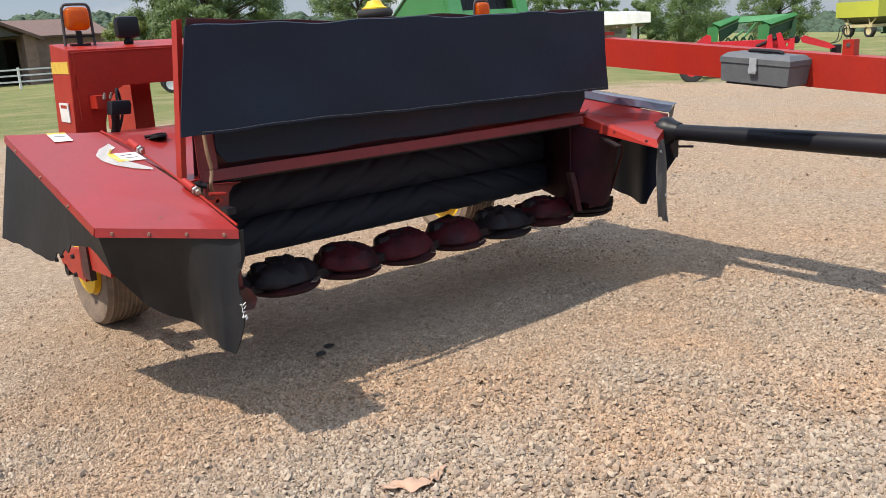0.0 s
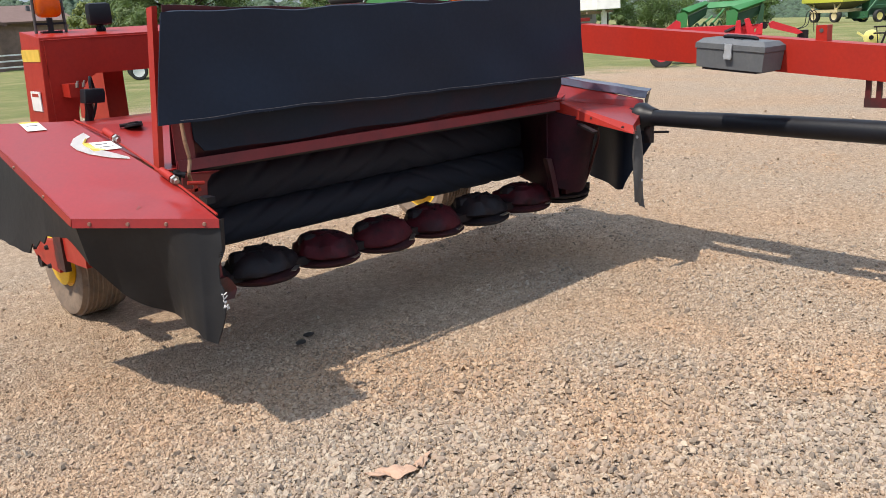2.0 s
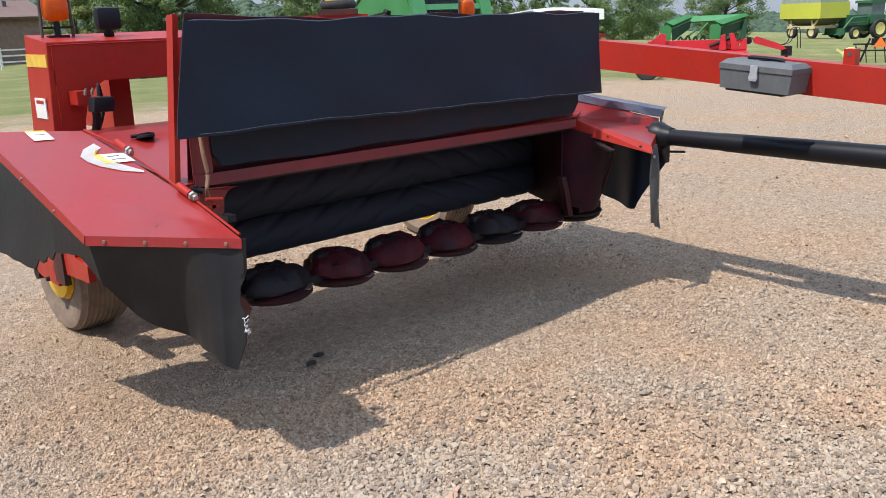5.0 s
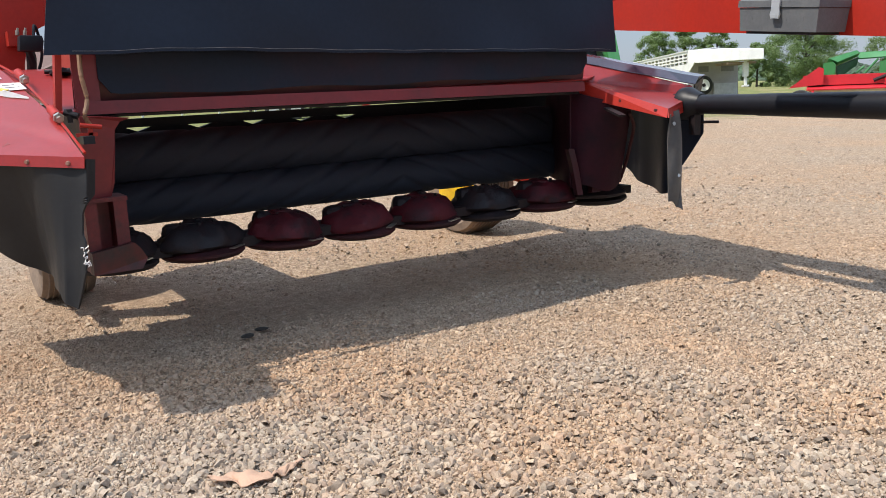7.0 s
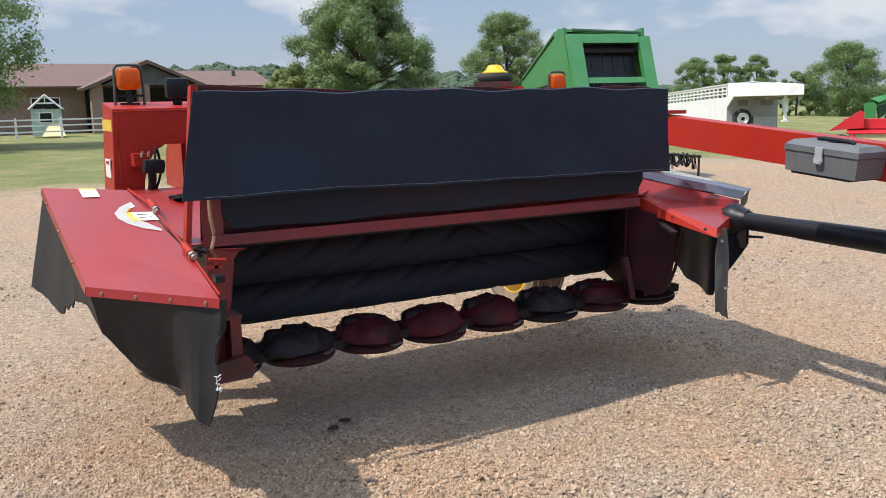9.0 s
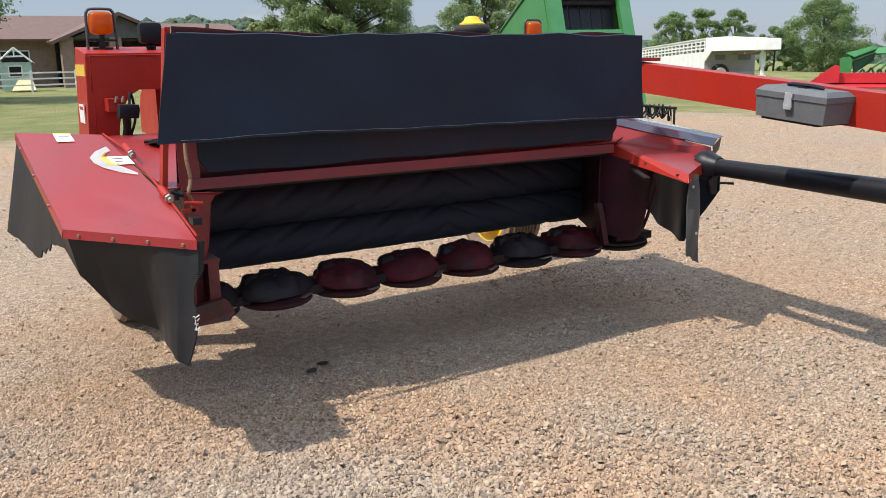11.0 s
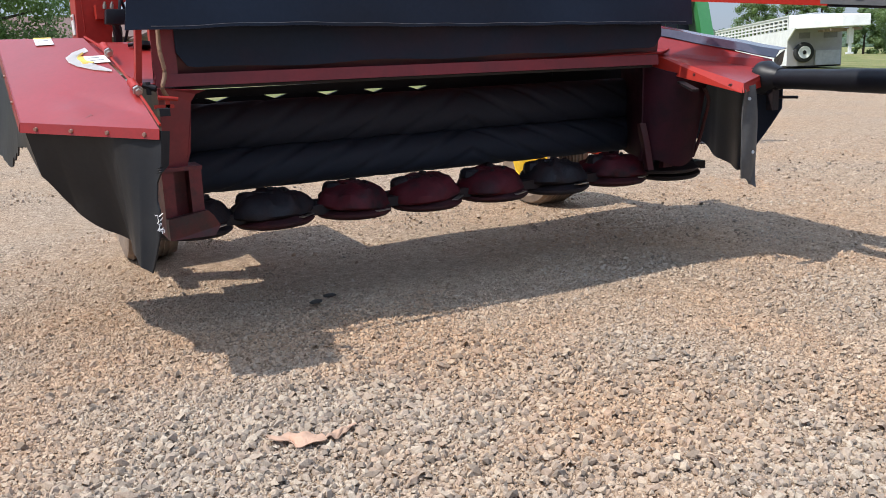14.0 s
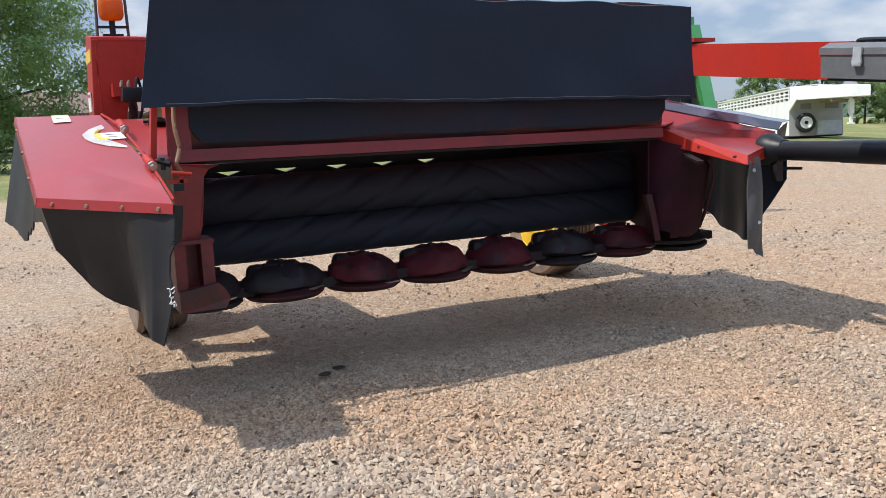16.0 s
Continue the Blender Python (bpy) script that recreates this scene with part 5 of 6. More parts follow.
# ---- house, fence and playhouse ----
def build_house():
    gx, gy = 12.0, 70.0
    h = thing("house", pose(gx, gy, gz(gx, gy) + 0.25), "low brown-roofed brick house with a dark open carport under its gable", "house")
    e, r = 3.15, 4.95
    part("wall", B((-32, 0.4, -0.4), (-0.9, 0.7, e)), BRICK, h, "brown brick front wall")
    part("wall", B((6.7, 0.4, -0.4), (13.0, 0.7, e)), BRICK, h, "brown brick front wall")
    part("wall", B((-32, 9.3, -0.4), (13.0, 9.6, e)), BRICK, h)
    part("wall", B((-32, 0.7, -0.4), (-31.7, 9.3, e)), BRICK, h)
    part("wall", B((12.7, 0.7, -0.4), (13.0, 9.3, e)), BRICK, h)
    part("wall", B((-0.9, 4.0, -0.4), (6.7, 4.3, e)), DARK_WOOD, h, "dark wall at the back of the carport")
    bm = plate(bmesh.new(), [(-32.6, -0.5, e), (2.92, -0.5, e), (2.92, 4.9, r), (-32.6, 4.9, r)], 0.15)
    plate(bm, [(-32.6, 10.2, e), (-32.6, 4.9, r), (2.92, 4.9, r), (2.92, 10.2, e)], 0.15)
    part("roof", bm, ROOF, h, "brown shingle roof")
    bm = plate(bmesh.new(), [(2.94, 0.0, e - 0.05), (13.5, 0.0, e - 0.05), (13.5, 4.9, r - 0.55), (2.94, 4.9, r - 0.55)], 0.15)
    plate(bm, [(2.94, 9.8, e - 0.05), (2.94, 4.9, r - 0.55), (13.5, 4.9, r - 0.55), (13.5, 9.8, e - 0.05)], 0.15)
    part("roof", bm, ROOF, h, "lower brown shingle roof")
    # front gable over the carport
    bm = plate(bmesh.new(), [(-1.55, -3.6, e - 0.2), (2.92, -3.6, 4.9), (2.92, 4.0, 4.9), (-1.55, 4.0, e - 0.2)], 0.15)
    plate(bm, [(2.92, -3.6, 4.9), (7.4, -3.6, e - 0.2), (7.4, 4.0, e - 0.2), (2.92, 4.0, 4.9)], 0.15)
    g = part("gable_roof", bm, ROOF, h, "brown shingle gable roof")
    bm = plate(bmesh.new(), [(-1.65, -3.65, e - 0.23), (2.92, -3.65, 4.87), (7.5, -3.65, e - 0.23), (7.5, -3.65, e - 0.45), (2.92, -3.65, 4.63), (-1.65, -3.65, e - 0.45)], 0.05)
    part("fascia", bm, ROOF, g, "brown fascia board")
    bm = plate(bmesh.new(), [(-0.3, -3.2, e - 0.05), (6.1, -3.2, e - 0.05), (2.92, -3.2, 4.6)], 0.1)
    part("gable_wall", bm, DARK_WOOD, h, "dark siding in the gable")
    for x in (-1.0, 2.2, 6.2):
        part("column", B((x, -3.3, -0.4), (x + 0.8, -2.5, e + 0.05)), BRICK, h, "brown brick column")
    part("chimney_vent", B((11.0, 3.0, 3.6), (11.25, 3.25, 4.3)), DARK_WOOD, h)
    for x in (-26, -20.5, -15.5, -9.5, -4.5):
        w = part("window", B((x, 0.33, 1.0), (x + 1.8, 0.42, 2.3)), BLACK, h, "dark window pane")
        bm = B((x - 0.08, 0.3, 0.92), (x + 1.88, 0.4, 1.0))
        box(bm, (x - 0.08, 0.3, 2.3), (x + 1.88, 0.4, 2.38))
        box(bm, (x - 0.08, 0.3, 1.0), (x, 0.4, 2.3))
        box(bm, (x + 1.8, 0.3, 1.0), (x + 1.88, 0.4, 2.3))
        part("window_frame", bm, WHITE, w)
    bm = B((-4.0, -1.2, -0.4), (-3.9, -1.1, 1.6))
    part("porch_post", bm, WHITE, h)


build_house()


def build_fence():
    y0 = 57.6
    f = thing("fence", pose(0, y0, -0.47), "white three-rail board fence along the lawn", "fence")
    xs = [-24 + 2.45 * k for k in range(21)]
    post = None
    for x in xs:
        if post is None:
            post = part("post", B((-0.06, -0.06, -0.1), (0.06, 0.06, 1.25)), WHITE, f, bevel=0.01)
            post.location.x = x
        else:
            o = new("post", post.data)
            o.parent, o.location = f, (x, 0, 0)
    for z in (0.42, 0.78, 1.12):
        part("rail", B((xs[0], -0.085, z - 0.045), (xs[-1], -0.06, z + 0.045)), WHITE, f, bevel=0.005)


build_fence()


def build_playhouse():
    p = thing("playhouse", pose(7.4, 60.5, gz(7.4, 60.5), 0, 0, -8), "small mint-green playhouse with a white porch slide behind the fence", "playhouse")
    part("wall", B((-0.85, -0.7, 0.1), (0.85, 0.9, 1.75)), MINT, p)
    bm = plate(bmesh.new(), [(-1.05, -1.0, 1.7), (0, -1.0, 2.65), (0, 1.1, 2.65), (-1.05, 1.1, 1.7)], 0.06)
    plate(bm, [(0, -1.0, 2.65), (1.05, -1.0, 1.7), (1.05, 1.1, 1.7), (0, 1.1, 2.65)], 0.06)
    part("roof", bm, mat("blue_grey_shingles", (0.2, 0.24, 0.26), 0.8), p, "grey roof")
    w = part("window", B((-0.35, -0.73, 0.95), (0.3, -0.69, 1.5)), BLACK, p)
    bm = bmesh.new()
    for lo, hi in (((-0.42, -0.75, 0.88), (0.37, -0.71, 0.95)), ((-0.42, -0.75, 1.5), (0.37, -0.71, 1.57)), ((-0.42, -0.75, 0.95), (-0.35, -0.71, 1.5)), ((0.3, -0.75, 0.95), (0.37, -0.71, 1.5))):
        box(bm, lo, hi)
    part("window_frame", bm, WHITE, w)
    bm = bmesh.new()
    rod(bm, (-0.95, -1.0, 1.75), (0, -1.0, 2.6), 0.05, 6)
    rod(bm, (0.95, -1.0, 1.75), (0, -1.0, 2.6), 0.05, 6)
    rod(bm, (-0.5, -1.0, 2.1), (0.5, -1.0, 2.1), 0.05, 6)
    rod(bm, (0, -1.0, 2.1), (0, -1.0, 2.6), 0.04, 6)
    part("gable_trim", bm, WHITE, p, "white gable trim")
    bm = plate(bmesh.new(), [(0.2, -0.7, 0.9), (0.8, -0.7, 0.9), (1.05, -2.6, 0.1), (-0.25, -2.6, 0.1)], 0.05)
    part("slide", bm, CREAM, p, "cream plastic slide")


build_playhouse()


# ---- green round baler ----
def build_baler():
    b = thing("round_baler", pose(12.04, 13.1, gz(12, 13), 0, 0, -15.7), "green round hay baler with a dark belt opening", "baler")
    w = 0.74
    for s in (-1, 1):
        pts = [(s * w, 0.0, 0.55), (s * w, 0.12, 2.62), (s * w, 0.5, 2.78), (s * w, 0.95, 2.74), (s * w, 1.6, 2.45), (s * w, 2.75, 1.95), (s * w, 2.85, 0.9), (s * w, 2.2, 0.5)]
        part("side_panel", plate(bmesh.new(), pts, 0.06 * s), GREEN, b, "green side panel", bevel=0.01)
    part("gate_post", B((-w - 0.06, -0.08, 0.6), (-w + 0.2, 0.06, 2.66)), GREEN, b, bevel=0.02)
    part("gate_post", B((w - 0.16, -0.08, 0.6), (w + 0.06, 0.06, 2.62)), GREEN, b, bevel=0.02)
    part("gate_top", B((-w + 0.2, -0.06, 2.5), (w - 0.16, 0.1, 2.66)), GREEN, b, bevel=0.02)
    part("gate_bar", B((-w + 0.2, -0.05, 1.78), (w - 0.16, 0.08, 1.88)), GREEN, b, bevel=0.015)
    for k in range(5):
        x0 = -w + 0.22 + 0.215 * k
        part("belt", plate(bmesh.new(), [(x0, 0.2, 2.48), (x0 + 0.2, 0.2, 2.48), (x0 + 0.2, 0.32, 0.75), (x0, 0.32, 0.75)], 0.012), BLACK, b, "black rubber belt")
    part("roller", rod(bmesh.new(), (-w + 0.06, 0.14, 2.38), (w - 0.06, 0.14, 2.38), 0.07, 16), IRON, b, "dark steel roller", smooth=True)
    part("roller", rod(bmesh.new(), (-w + 0.06, 0.2, 0.75), (w - 0.06, 0.2, 0.75), 0.09, 16), IRON, b, smooth=True)
    bm = plate(bmesh.new(), [(-w, 0.1, 2.76), (w, 0.1, 2.7), (w, 0.95, 2.74), (-w, 0.95, 2.8)], 0.05)
    part("top_shield", bm, GREEN, b, bevel=0.01)
    part("top_rail", rod(bmesh.new(), (-w + 0.1, 0.05, 2.74), (w - 0.05, 0.05, 2.69), 0.03, 8), GREEN_DARK, b)
    bm = plate(bmesh.new(), [(-w, 0.95, 2.74), (w, 0.95, 2.74), (w, 2.75, 1.95), (-w, 2.75, 1.95)], 0.05)
    part("hood", bm, GREEN, b)
    bm = B((-w - 0.09, 1.15, 1.2), (-w - 0.06, 2.7, 1.66))
    part("side_door", bm, GREEN, b, "green side door", bevel=0.01)
    part("door_seam", pipe(bmesh.new(), [(-w - 0.07, 0.95, 2.66), (-w - 0.07, 1.6, 2.38), (-w - 0.07, 2.7, 1.9)], 0.02, 6), GREEN_DARK, b)
    bm = rod(bmesh.new(), (-w - 0.1, 0.9, 1.75), (-w - 0.1, 1.05, 1.78), 0.05, 10)
    rod(bm, (-w - 0.1, 1.0, 1.77), (-w - 0.1, 1.9, 1.7), 0.02, 8)
    part("cylinder", bm, IRON, b, "dark hydraulic cylinder")
    part("chamber_floor", B((-w, 0.3, 0.5), (w, 2.3, 0.6)), IRON, b)
    wheel(b, (-w - 0.22, 1.3, 0.45), 0.45, 0.3, 0.2, TYRE_BLACK, PALE_YELLOW)
    wheel(b, (w + 0.22, 1.3, 0.45), 0.45, 0.3, 0.2, TYRE_BLACK, PALE_YELLOW)
    part("drawbar", B((-0.1, 2.2, 0.45), (0.1, 4.2, 0.6)), GREEN, b, bevel=0.01)
    # the gate leans back towards its top
    for ob in b.children:
        if ob.name.split(".")[0] in ("side_panel", "gate_post", "gate_top", "gate_bar", "belt", "roller", "top_shield", "top_rail"):
            for v in ob.data.vertices:
                if v.co.y < 0.45:
                    v.co.y += 0.42 * (v.co.z - 1.77)


build_baler()


def build_rake():
    """A red frame behind the mower that carries a spare tyre with a yellow hub."""
    r = thing("hay_rake", pose(9.0, 12.5, 0, 0, 0, -38), "red hay rake frame with a yellow-hubbed spare tyre on top", "hay rake")
    part("frame_beam", B((-1.4, -0.05, 1.6), (0.5, 0.05, 1.7)), RED, r, bevel=0.01)
    for x in (-1.3, 0.3):
        part("upright", B((x, -0.05, 0.3), (x + 0.1, 0.05, 1.6)), RED, r, bevel=0.01)
    part("base_beam", B((-1.5, -0.08, 0.2), (0.7, 0.08, 0.32)), RED, r, bevel=0.01)
    part("top_plate", B((-0.25, -0.3, 1.7), (0.35, 0.3, 1.78)), RED_DARK, r, bevel=0.01)
    part("marker_strip", B((-1.2, -0.056, 1.62), (-0.9, -0.05, 1.68)), LABEL, r)
    part("marker_strip", B((-0.7, -0.056, 1.62), (-0.45, -0.05, 1.68)), LABEL, r)
    bm = lathe(bmesh.new(), [(0.12, 1.79), (0.25, 1.79), (0.28, 1.83), (0.28, 1.87), (0.25, 1.91), (0.12, 1.91)], pose(0.05, 0, 0), 28)
    part("tyre", bm, TYRE_BLACK, r, "black spare tyre", smooth=True)
    bm = lathe(bmesh.new(), [(0.2, 1.905), (0.2, 1.93), (0.15, 1.95), (0.1, 2.03), (0.05, 2.04)], pose(0.05, 0, 0), 20)
    part("hub", bm, YELLOW, r, "yellow hub", smooth=True)
    wheel(r, (-1.35, 0.25, 0.25), 0.25, 0.15, 0.13, TYRE_BLACK, RED)
    wheel(r, (0.45, 0.25, 0.25), 0.25, 0.15, 0.13, TYRE_BLACK, RED)


build_rake()


def build_hose_stand():
    """A bundle of looped hoses on an added stand, placed to fit the camera's view."""
    m = thing("hose_stand", pose(8.54, 7.9, 0, 0, 0, -50) @ Matrix.Diagonal((0.85, 0.85, 0.9, 1)), "black hydraulic hoses looped over an added dark steel stand", "hose stand")
    for x in (-0.32, 0.17):
        part("post", B((x - 0.014, -0.014, 0.01), (x + 0.014, 0.014, 0.98)), IRON, m, bevel=0.004)
        part("foot", B((x - 0.06, -0.1, 0), (x + 0.06, 0.1, 0.012)), IRON, m, bevel=0.004)
    part("rail", rod(bmesh.new(), (-0.36, 0, 1.0), (0.2, 0, 0.96), 0.016, 10), IRON, m, smooth=True)
    rng = random.Random(12)
    for k in range(7):
        a, b = -0.3 + 0.055 * k, -0.2 + 0.055 * k + rng.uniform(-0.04, 0.04)
        low, side = rng.uniform(0.8, 0.9), rng.uniform(-0.05, 0.05)
        run = [(a, 0.01, 0.97), (a - 0.01, side, 1.0), (a + 0.01, side - 0.02, low + 0.05), ((a + b) / 2, side - 0.03, low), (b, side, low + 0.06), (b + 0.015, 0.02, 0.98), (b + 0.03, 0.05, 0.9 + rng.uniform(-0.04, 0.03))]
        hose = part("hose", pipe(bmesh.new(), run, 0.013, 8), BLACK, m, "black hydraulic hose", smooth=True)
        part("coupling", rod(bmesh.new(), run[-1], Vector(run[-1]) + Vector((0.004, 0.008, -0.06)), 0.017, 8), STEEL if k % 3 == 0 else IRON, hose, smooth=True)


build_hose_stand()


# ---- white livestock trailer ----
def build_stock_trailer():
    k = Vector((30.95, 27.6))
    rz = math.degrees(math.atan2(-0.48, 0.88))
    t = thing("livestock_trailer", pose(k.x, k.y, gz(k.x, k.y) - 0.07, -2.2, 0, rz), "white gooseneck livestock trailer with open slats along its side", "trailer")
    L, W, top = 11.0, 2.2, 2.27
    # white paint greyed so that the front wall looks shaded
    grey = mat("shaded_white_paint", (0.36, 0.34, 0.33), 0.5, spots=(0.3, 0.285, 0.275), scale=2)
    for x in (0.0, W - 0.05):
        part("lower_wall", B((x, 0, 0.2), (x + 0.05, L, 1.65)), WHITE, t, "white lower side wall", bevel=0.01)
        part("upper_rail", B((x, 0, 2.06), (x + 0.05, L, 2.22)), WHITE, t, bevel=0.01)
        for z in (1.76, 1.9):
            part("slat", B((x, 0, z), (x + 0.05, L, z + 0.06)), WHITE, t, bevel=0.005)
        for q in range(20):
            y = (L - 0.08) * q / 19
            part("stake", B((x - 0.005, y, 1.65), (x + 0.055, y + 0.08, 2.06)), WHITE, t)
    bm = plate(bmesh.new(), [(-0.04, -0.02, top - 0.06), (W / 2, -0.02, top + 0.03), (W / 2, L, top + 0.03), (-0.04, L, top - 0.06)], 0.04)
    plate(bm, [(W / 2, -0.02, top + 0.03), (W + 0.04, -0.02, top - 0.06), (W + 0.04, L, top - 0.06), (W / 2, L, top + 0.03)], 0.04)
    part("roof", bm, WHITE, t, "white roof")
    part("floor", B((0, 0, 0.13), (W, L, 0.2)), IRON, t)
    part("front_wall", B((0, -0.05, 0.18), (W, 0, 1.9)), grey, t, "white front wall, its shade painted in as grey")
    # the nose thins and drops towards its tip
    plan = [(0.0, -0.06, 2.23, 1.66), (W, -0.06, 2.23, 1.66), (W, -2.5, 2.04, 1.6), (W - 0.25, -3.2, 2.0, 1.58), (1.1, -2.75, 2.02, 1.59)]
    bm = bmesh.new()
    hi = [bm.verts.new((x, y, a)) for x, y, a, b in plan]
    lo = [bm.verts.new((x, y, b)) for x, y, a, b in plan]
    for a in range(5):
        b = (a + 1) % 5
        bm.faces.new((hi[a], lo[a], lo[b], hi[b]))
        if 0 < a < 4:
            bm.faces.new((hi[0], hi[a], hi[b]))
            bm.faces.new((lo[0], lo[b], lo[a]))
    bmesh.ops.recalc_face_normals(bm, faces=bm.faces[:])
    part("nose", bm, WHITE, t, "white gooseneck nose", bevel=0.02)
    bm = B((1.5, -2.45, 0.62), (1.6, -2.35, 1.58))
    box(bm, (1.46, -2.49, 0.95), (1.64, -2.31, 1.5))
    box(bm, (1.44, -2.52, 0.55), (1.66, -2.28, 0.62))
    part("jack_leg", bm, WHITE, t, "white jack leg", bevel=0.01)
    bm = lathe(bmesh.new(), [(0.2, -0.1), (0.34, -0.1), (0.41, -0.04), (0.41, 0.04), (0.34, 0.1), (0.24, 0.1)], pose(0.62, -0.17, 0.72, 90, 0, 0), 28)
    part("spare_tyre", bm, TYRE_BLACK, t, "black spare tyre on the front wall", smooth=True)
    rim = part("spare_rim", lathe(bmesh.new(), [(0.1, 0.1), (0.25, 0.1), (0.25, 0.13), (0.21, 0.13), (0.16, 0.11), (0.08, 0.108)], pose(0.62, -0.17, 0.72, 90, 0, 0), 24), WHITE, t, "pale wheel rim", bevel=0.004)
    part("hub", lathe(bmesh.new(), [(0.08, 0.107), (0.08, 0.118), (0.05, 0.125)], pose(0.62, -0.17, 0.72, 90, 0, 0), 16), IRON, rim)
    part("gusset", plate(bmesh.new(), [(0.03, -0.05, 1.7), (0.03, -0.9, 1.66), (0.03, -0.05, 1.2)], 0.05), WHITE, t, "white gusset under the nose")
    for y in (-0.9, -1.5, -2.1):
        part("nose_rib", B((0.9, y - 0.05, 1.47), (W - 0.1, y + 0.05, 1.56)), mat("rusty_grey_steel", (0.3, 0.22, 0.17), 0.6), t)
    for x0, x1 in ((0.45, 0.9), (1.45, 2.0)):
        part("front_vent", B((x0, -0.06, 1.28), (x1, -0.05, 1.52)), mat("dull_grey_mesh", (0.2, 0.19, 0.19), 0.6), t, "dull grey vent")
    part("tack_box", B((1.1, -0.2, 0.2), (W - 0.1, -0.05, 0.78)), mat("pale_grey_paint", (0.5, 0.5, 0.5), 0.5), t, "pale grey box on the front wall", bevel=0.01)
    for y in (4.6, 5.5):
        for x in (0.12, W - 0.12):
            wheel(t, (x, y, 0.34), 0.36, 0.22, 0.2, TYRE_BLACK, STEEL)
    part("fender", B((-0.14, 4.1, 0.72), (-0.002, 6.0, 0.78)), WHITE, t, bevel=0.02)


build_stock_trailer()


def flat_trailer():
    x, y = 15.0, 35.0
    t = thing("flatbed_trailer", pose(x, y, gz(x, y), 0, 0, -20), "low flatbed trailer with white wheel rims on the lawn", "trailer")
    part("deck", B((-0.4, -0.9, 0.72), (5.0, 0.9, 0.82)), IRON, t, bevel=0.01)
    part("side_rail", B((-0.4, -0.95, 0.66), (5.0, -0.9, 0.8)), IRON, t)
    part("side_rail", B((-0.4, 0.9, 0.66), (5.0, 0.95, 0.8)), IRON, t)
    for wx in (0.0, 0.85):
        for wy in (-1.05, 1.05):
            wheel(t, (wx, wy, 0.34), 0.34, 0.2, 0.2, TYRE_BLACK, WHITE, axis="Y")
    part("drawbar", B((5.0, -0.08, 0.6), (6.4, 0.08, 0.72)), IRON, t)


flat_trailer()


# ---- machinery parked beyond the gravel ----
def build_far_mower():
    x, y = 22.6, 16.0
    m = thing("disc_mower", pose(x, y, gz(x, y), 0, 0, -56), "bright red mower with a cream skirt, parked across the gravel", "hay mower")
    part("skirt", B((0.15, -0.45, 0.3), (2.6, 0.5, 0.62)), CREAM, m, "cream canvas skirt", bevel=0.03)
    part("hood", plate(bmesh.new(), [(0.1, -0.5, 0.63), (2.7, -0.5, 0.63), (2.7, 0.5, 0.74), (0.1, 0.5, 0.74)], 0.03), RED_FAR, m)
    part("beam", B((0.0, 0.05, 0.72), (2.5, 0.3, 0.98)), RED_FAR, m, bevel=0.02)
    bm = plate(bmesh.new(), [(-0.35, -0.1, 0.66), (0.5, -0.1, 0.74), (0.5, -0.1, 1.15), (0.38, -0.1, 1.2)], 0.25)
    part("wedge", bm, RED_FAR, m, bevel=0.01)
    for x0, x1, z1, lean in ((1.95, 2.05, 1.12, 0.06), (2.3, 2.42, 1.16, -0.08), (2.5, 2.6, 1.0, 0.1)):
        part("headstock_leg", plate(bmesh.new(), [(x0, -0.1, 0.7), (x1 + 0.1, -0.1, 0.7), (x1 + lean, -0.1, z1), (x0 + lean, -0.1, z1 - 0.03)], 0.2), RED_FAR, m, bevel=0.01)
    part("headstock", B((1.95, 0, 0.86), (2.62, 0.15, 0.98)), RED_FAR, m, bevel=0.01)
    part("link", rod(bmesh.new(), (1.7, 0.0, 0.8), (2.4, 0.0, 1.08), 0.045, 8), IRON, m)
    bm = plate(bmesh.new(), [(2.85, 0.0, 0.98), (2.95, 0.0, 1.05), (3.55, 0.0, 0.84), (3.75, 0.0, 0.7), (3.6, 0.0, 0.66), (2.9, 0.0, 0.86)], 0.16)
    part("arm", bm, RED_FAR, m, bevel=0.01)
    part("hinge", rod(bmesh.new(), (2.75, -0.05, 0.93), (2.75, 0.2, 0.93), 0.09, 12), IRON, m)
    for dx in (0.0, 0.08):
        part("hose", pipe(bmesh.new(), [(2.4, 0, 0.95), (2.8, -0.05, 1.02), (3.2, -0.05, 0.8), (3.75 + dx, 0, 0.85), (3.85 + dx, 0, 1.2), (4.0 + dx, 0, 1.22), (4.05 + dx, 0, 0.7)], 0.012, 6), BLACK, m)
    part("hitch", B((3.65, -0.1, 0.5), (3.9, 0.2, 0.76)), IRON, m, bevel=0.02)
    part("hitch_stand", B((3.74, 0.0, 0.0), (3.82, 0.1, 0.52)), IRON, m)
    wheel(m, (0.0, -1.85, 0.33), 0.33, 0.24, 0.15, TYRE_BLACK, RED_FAR, axis="Y")
    part("axle_arm", rod(bmesh.new(), (0.3, -0.1, 0.6), (0.1, -1.85, 0.3), 0.05, 8), RED_FAR, m)
    wheel(m, (2.5, 0.4, 0.25), 0.25, 0.22, 0.13, TYRE, RED_FAR)


build_far_mower()


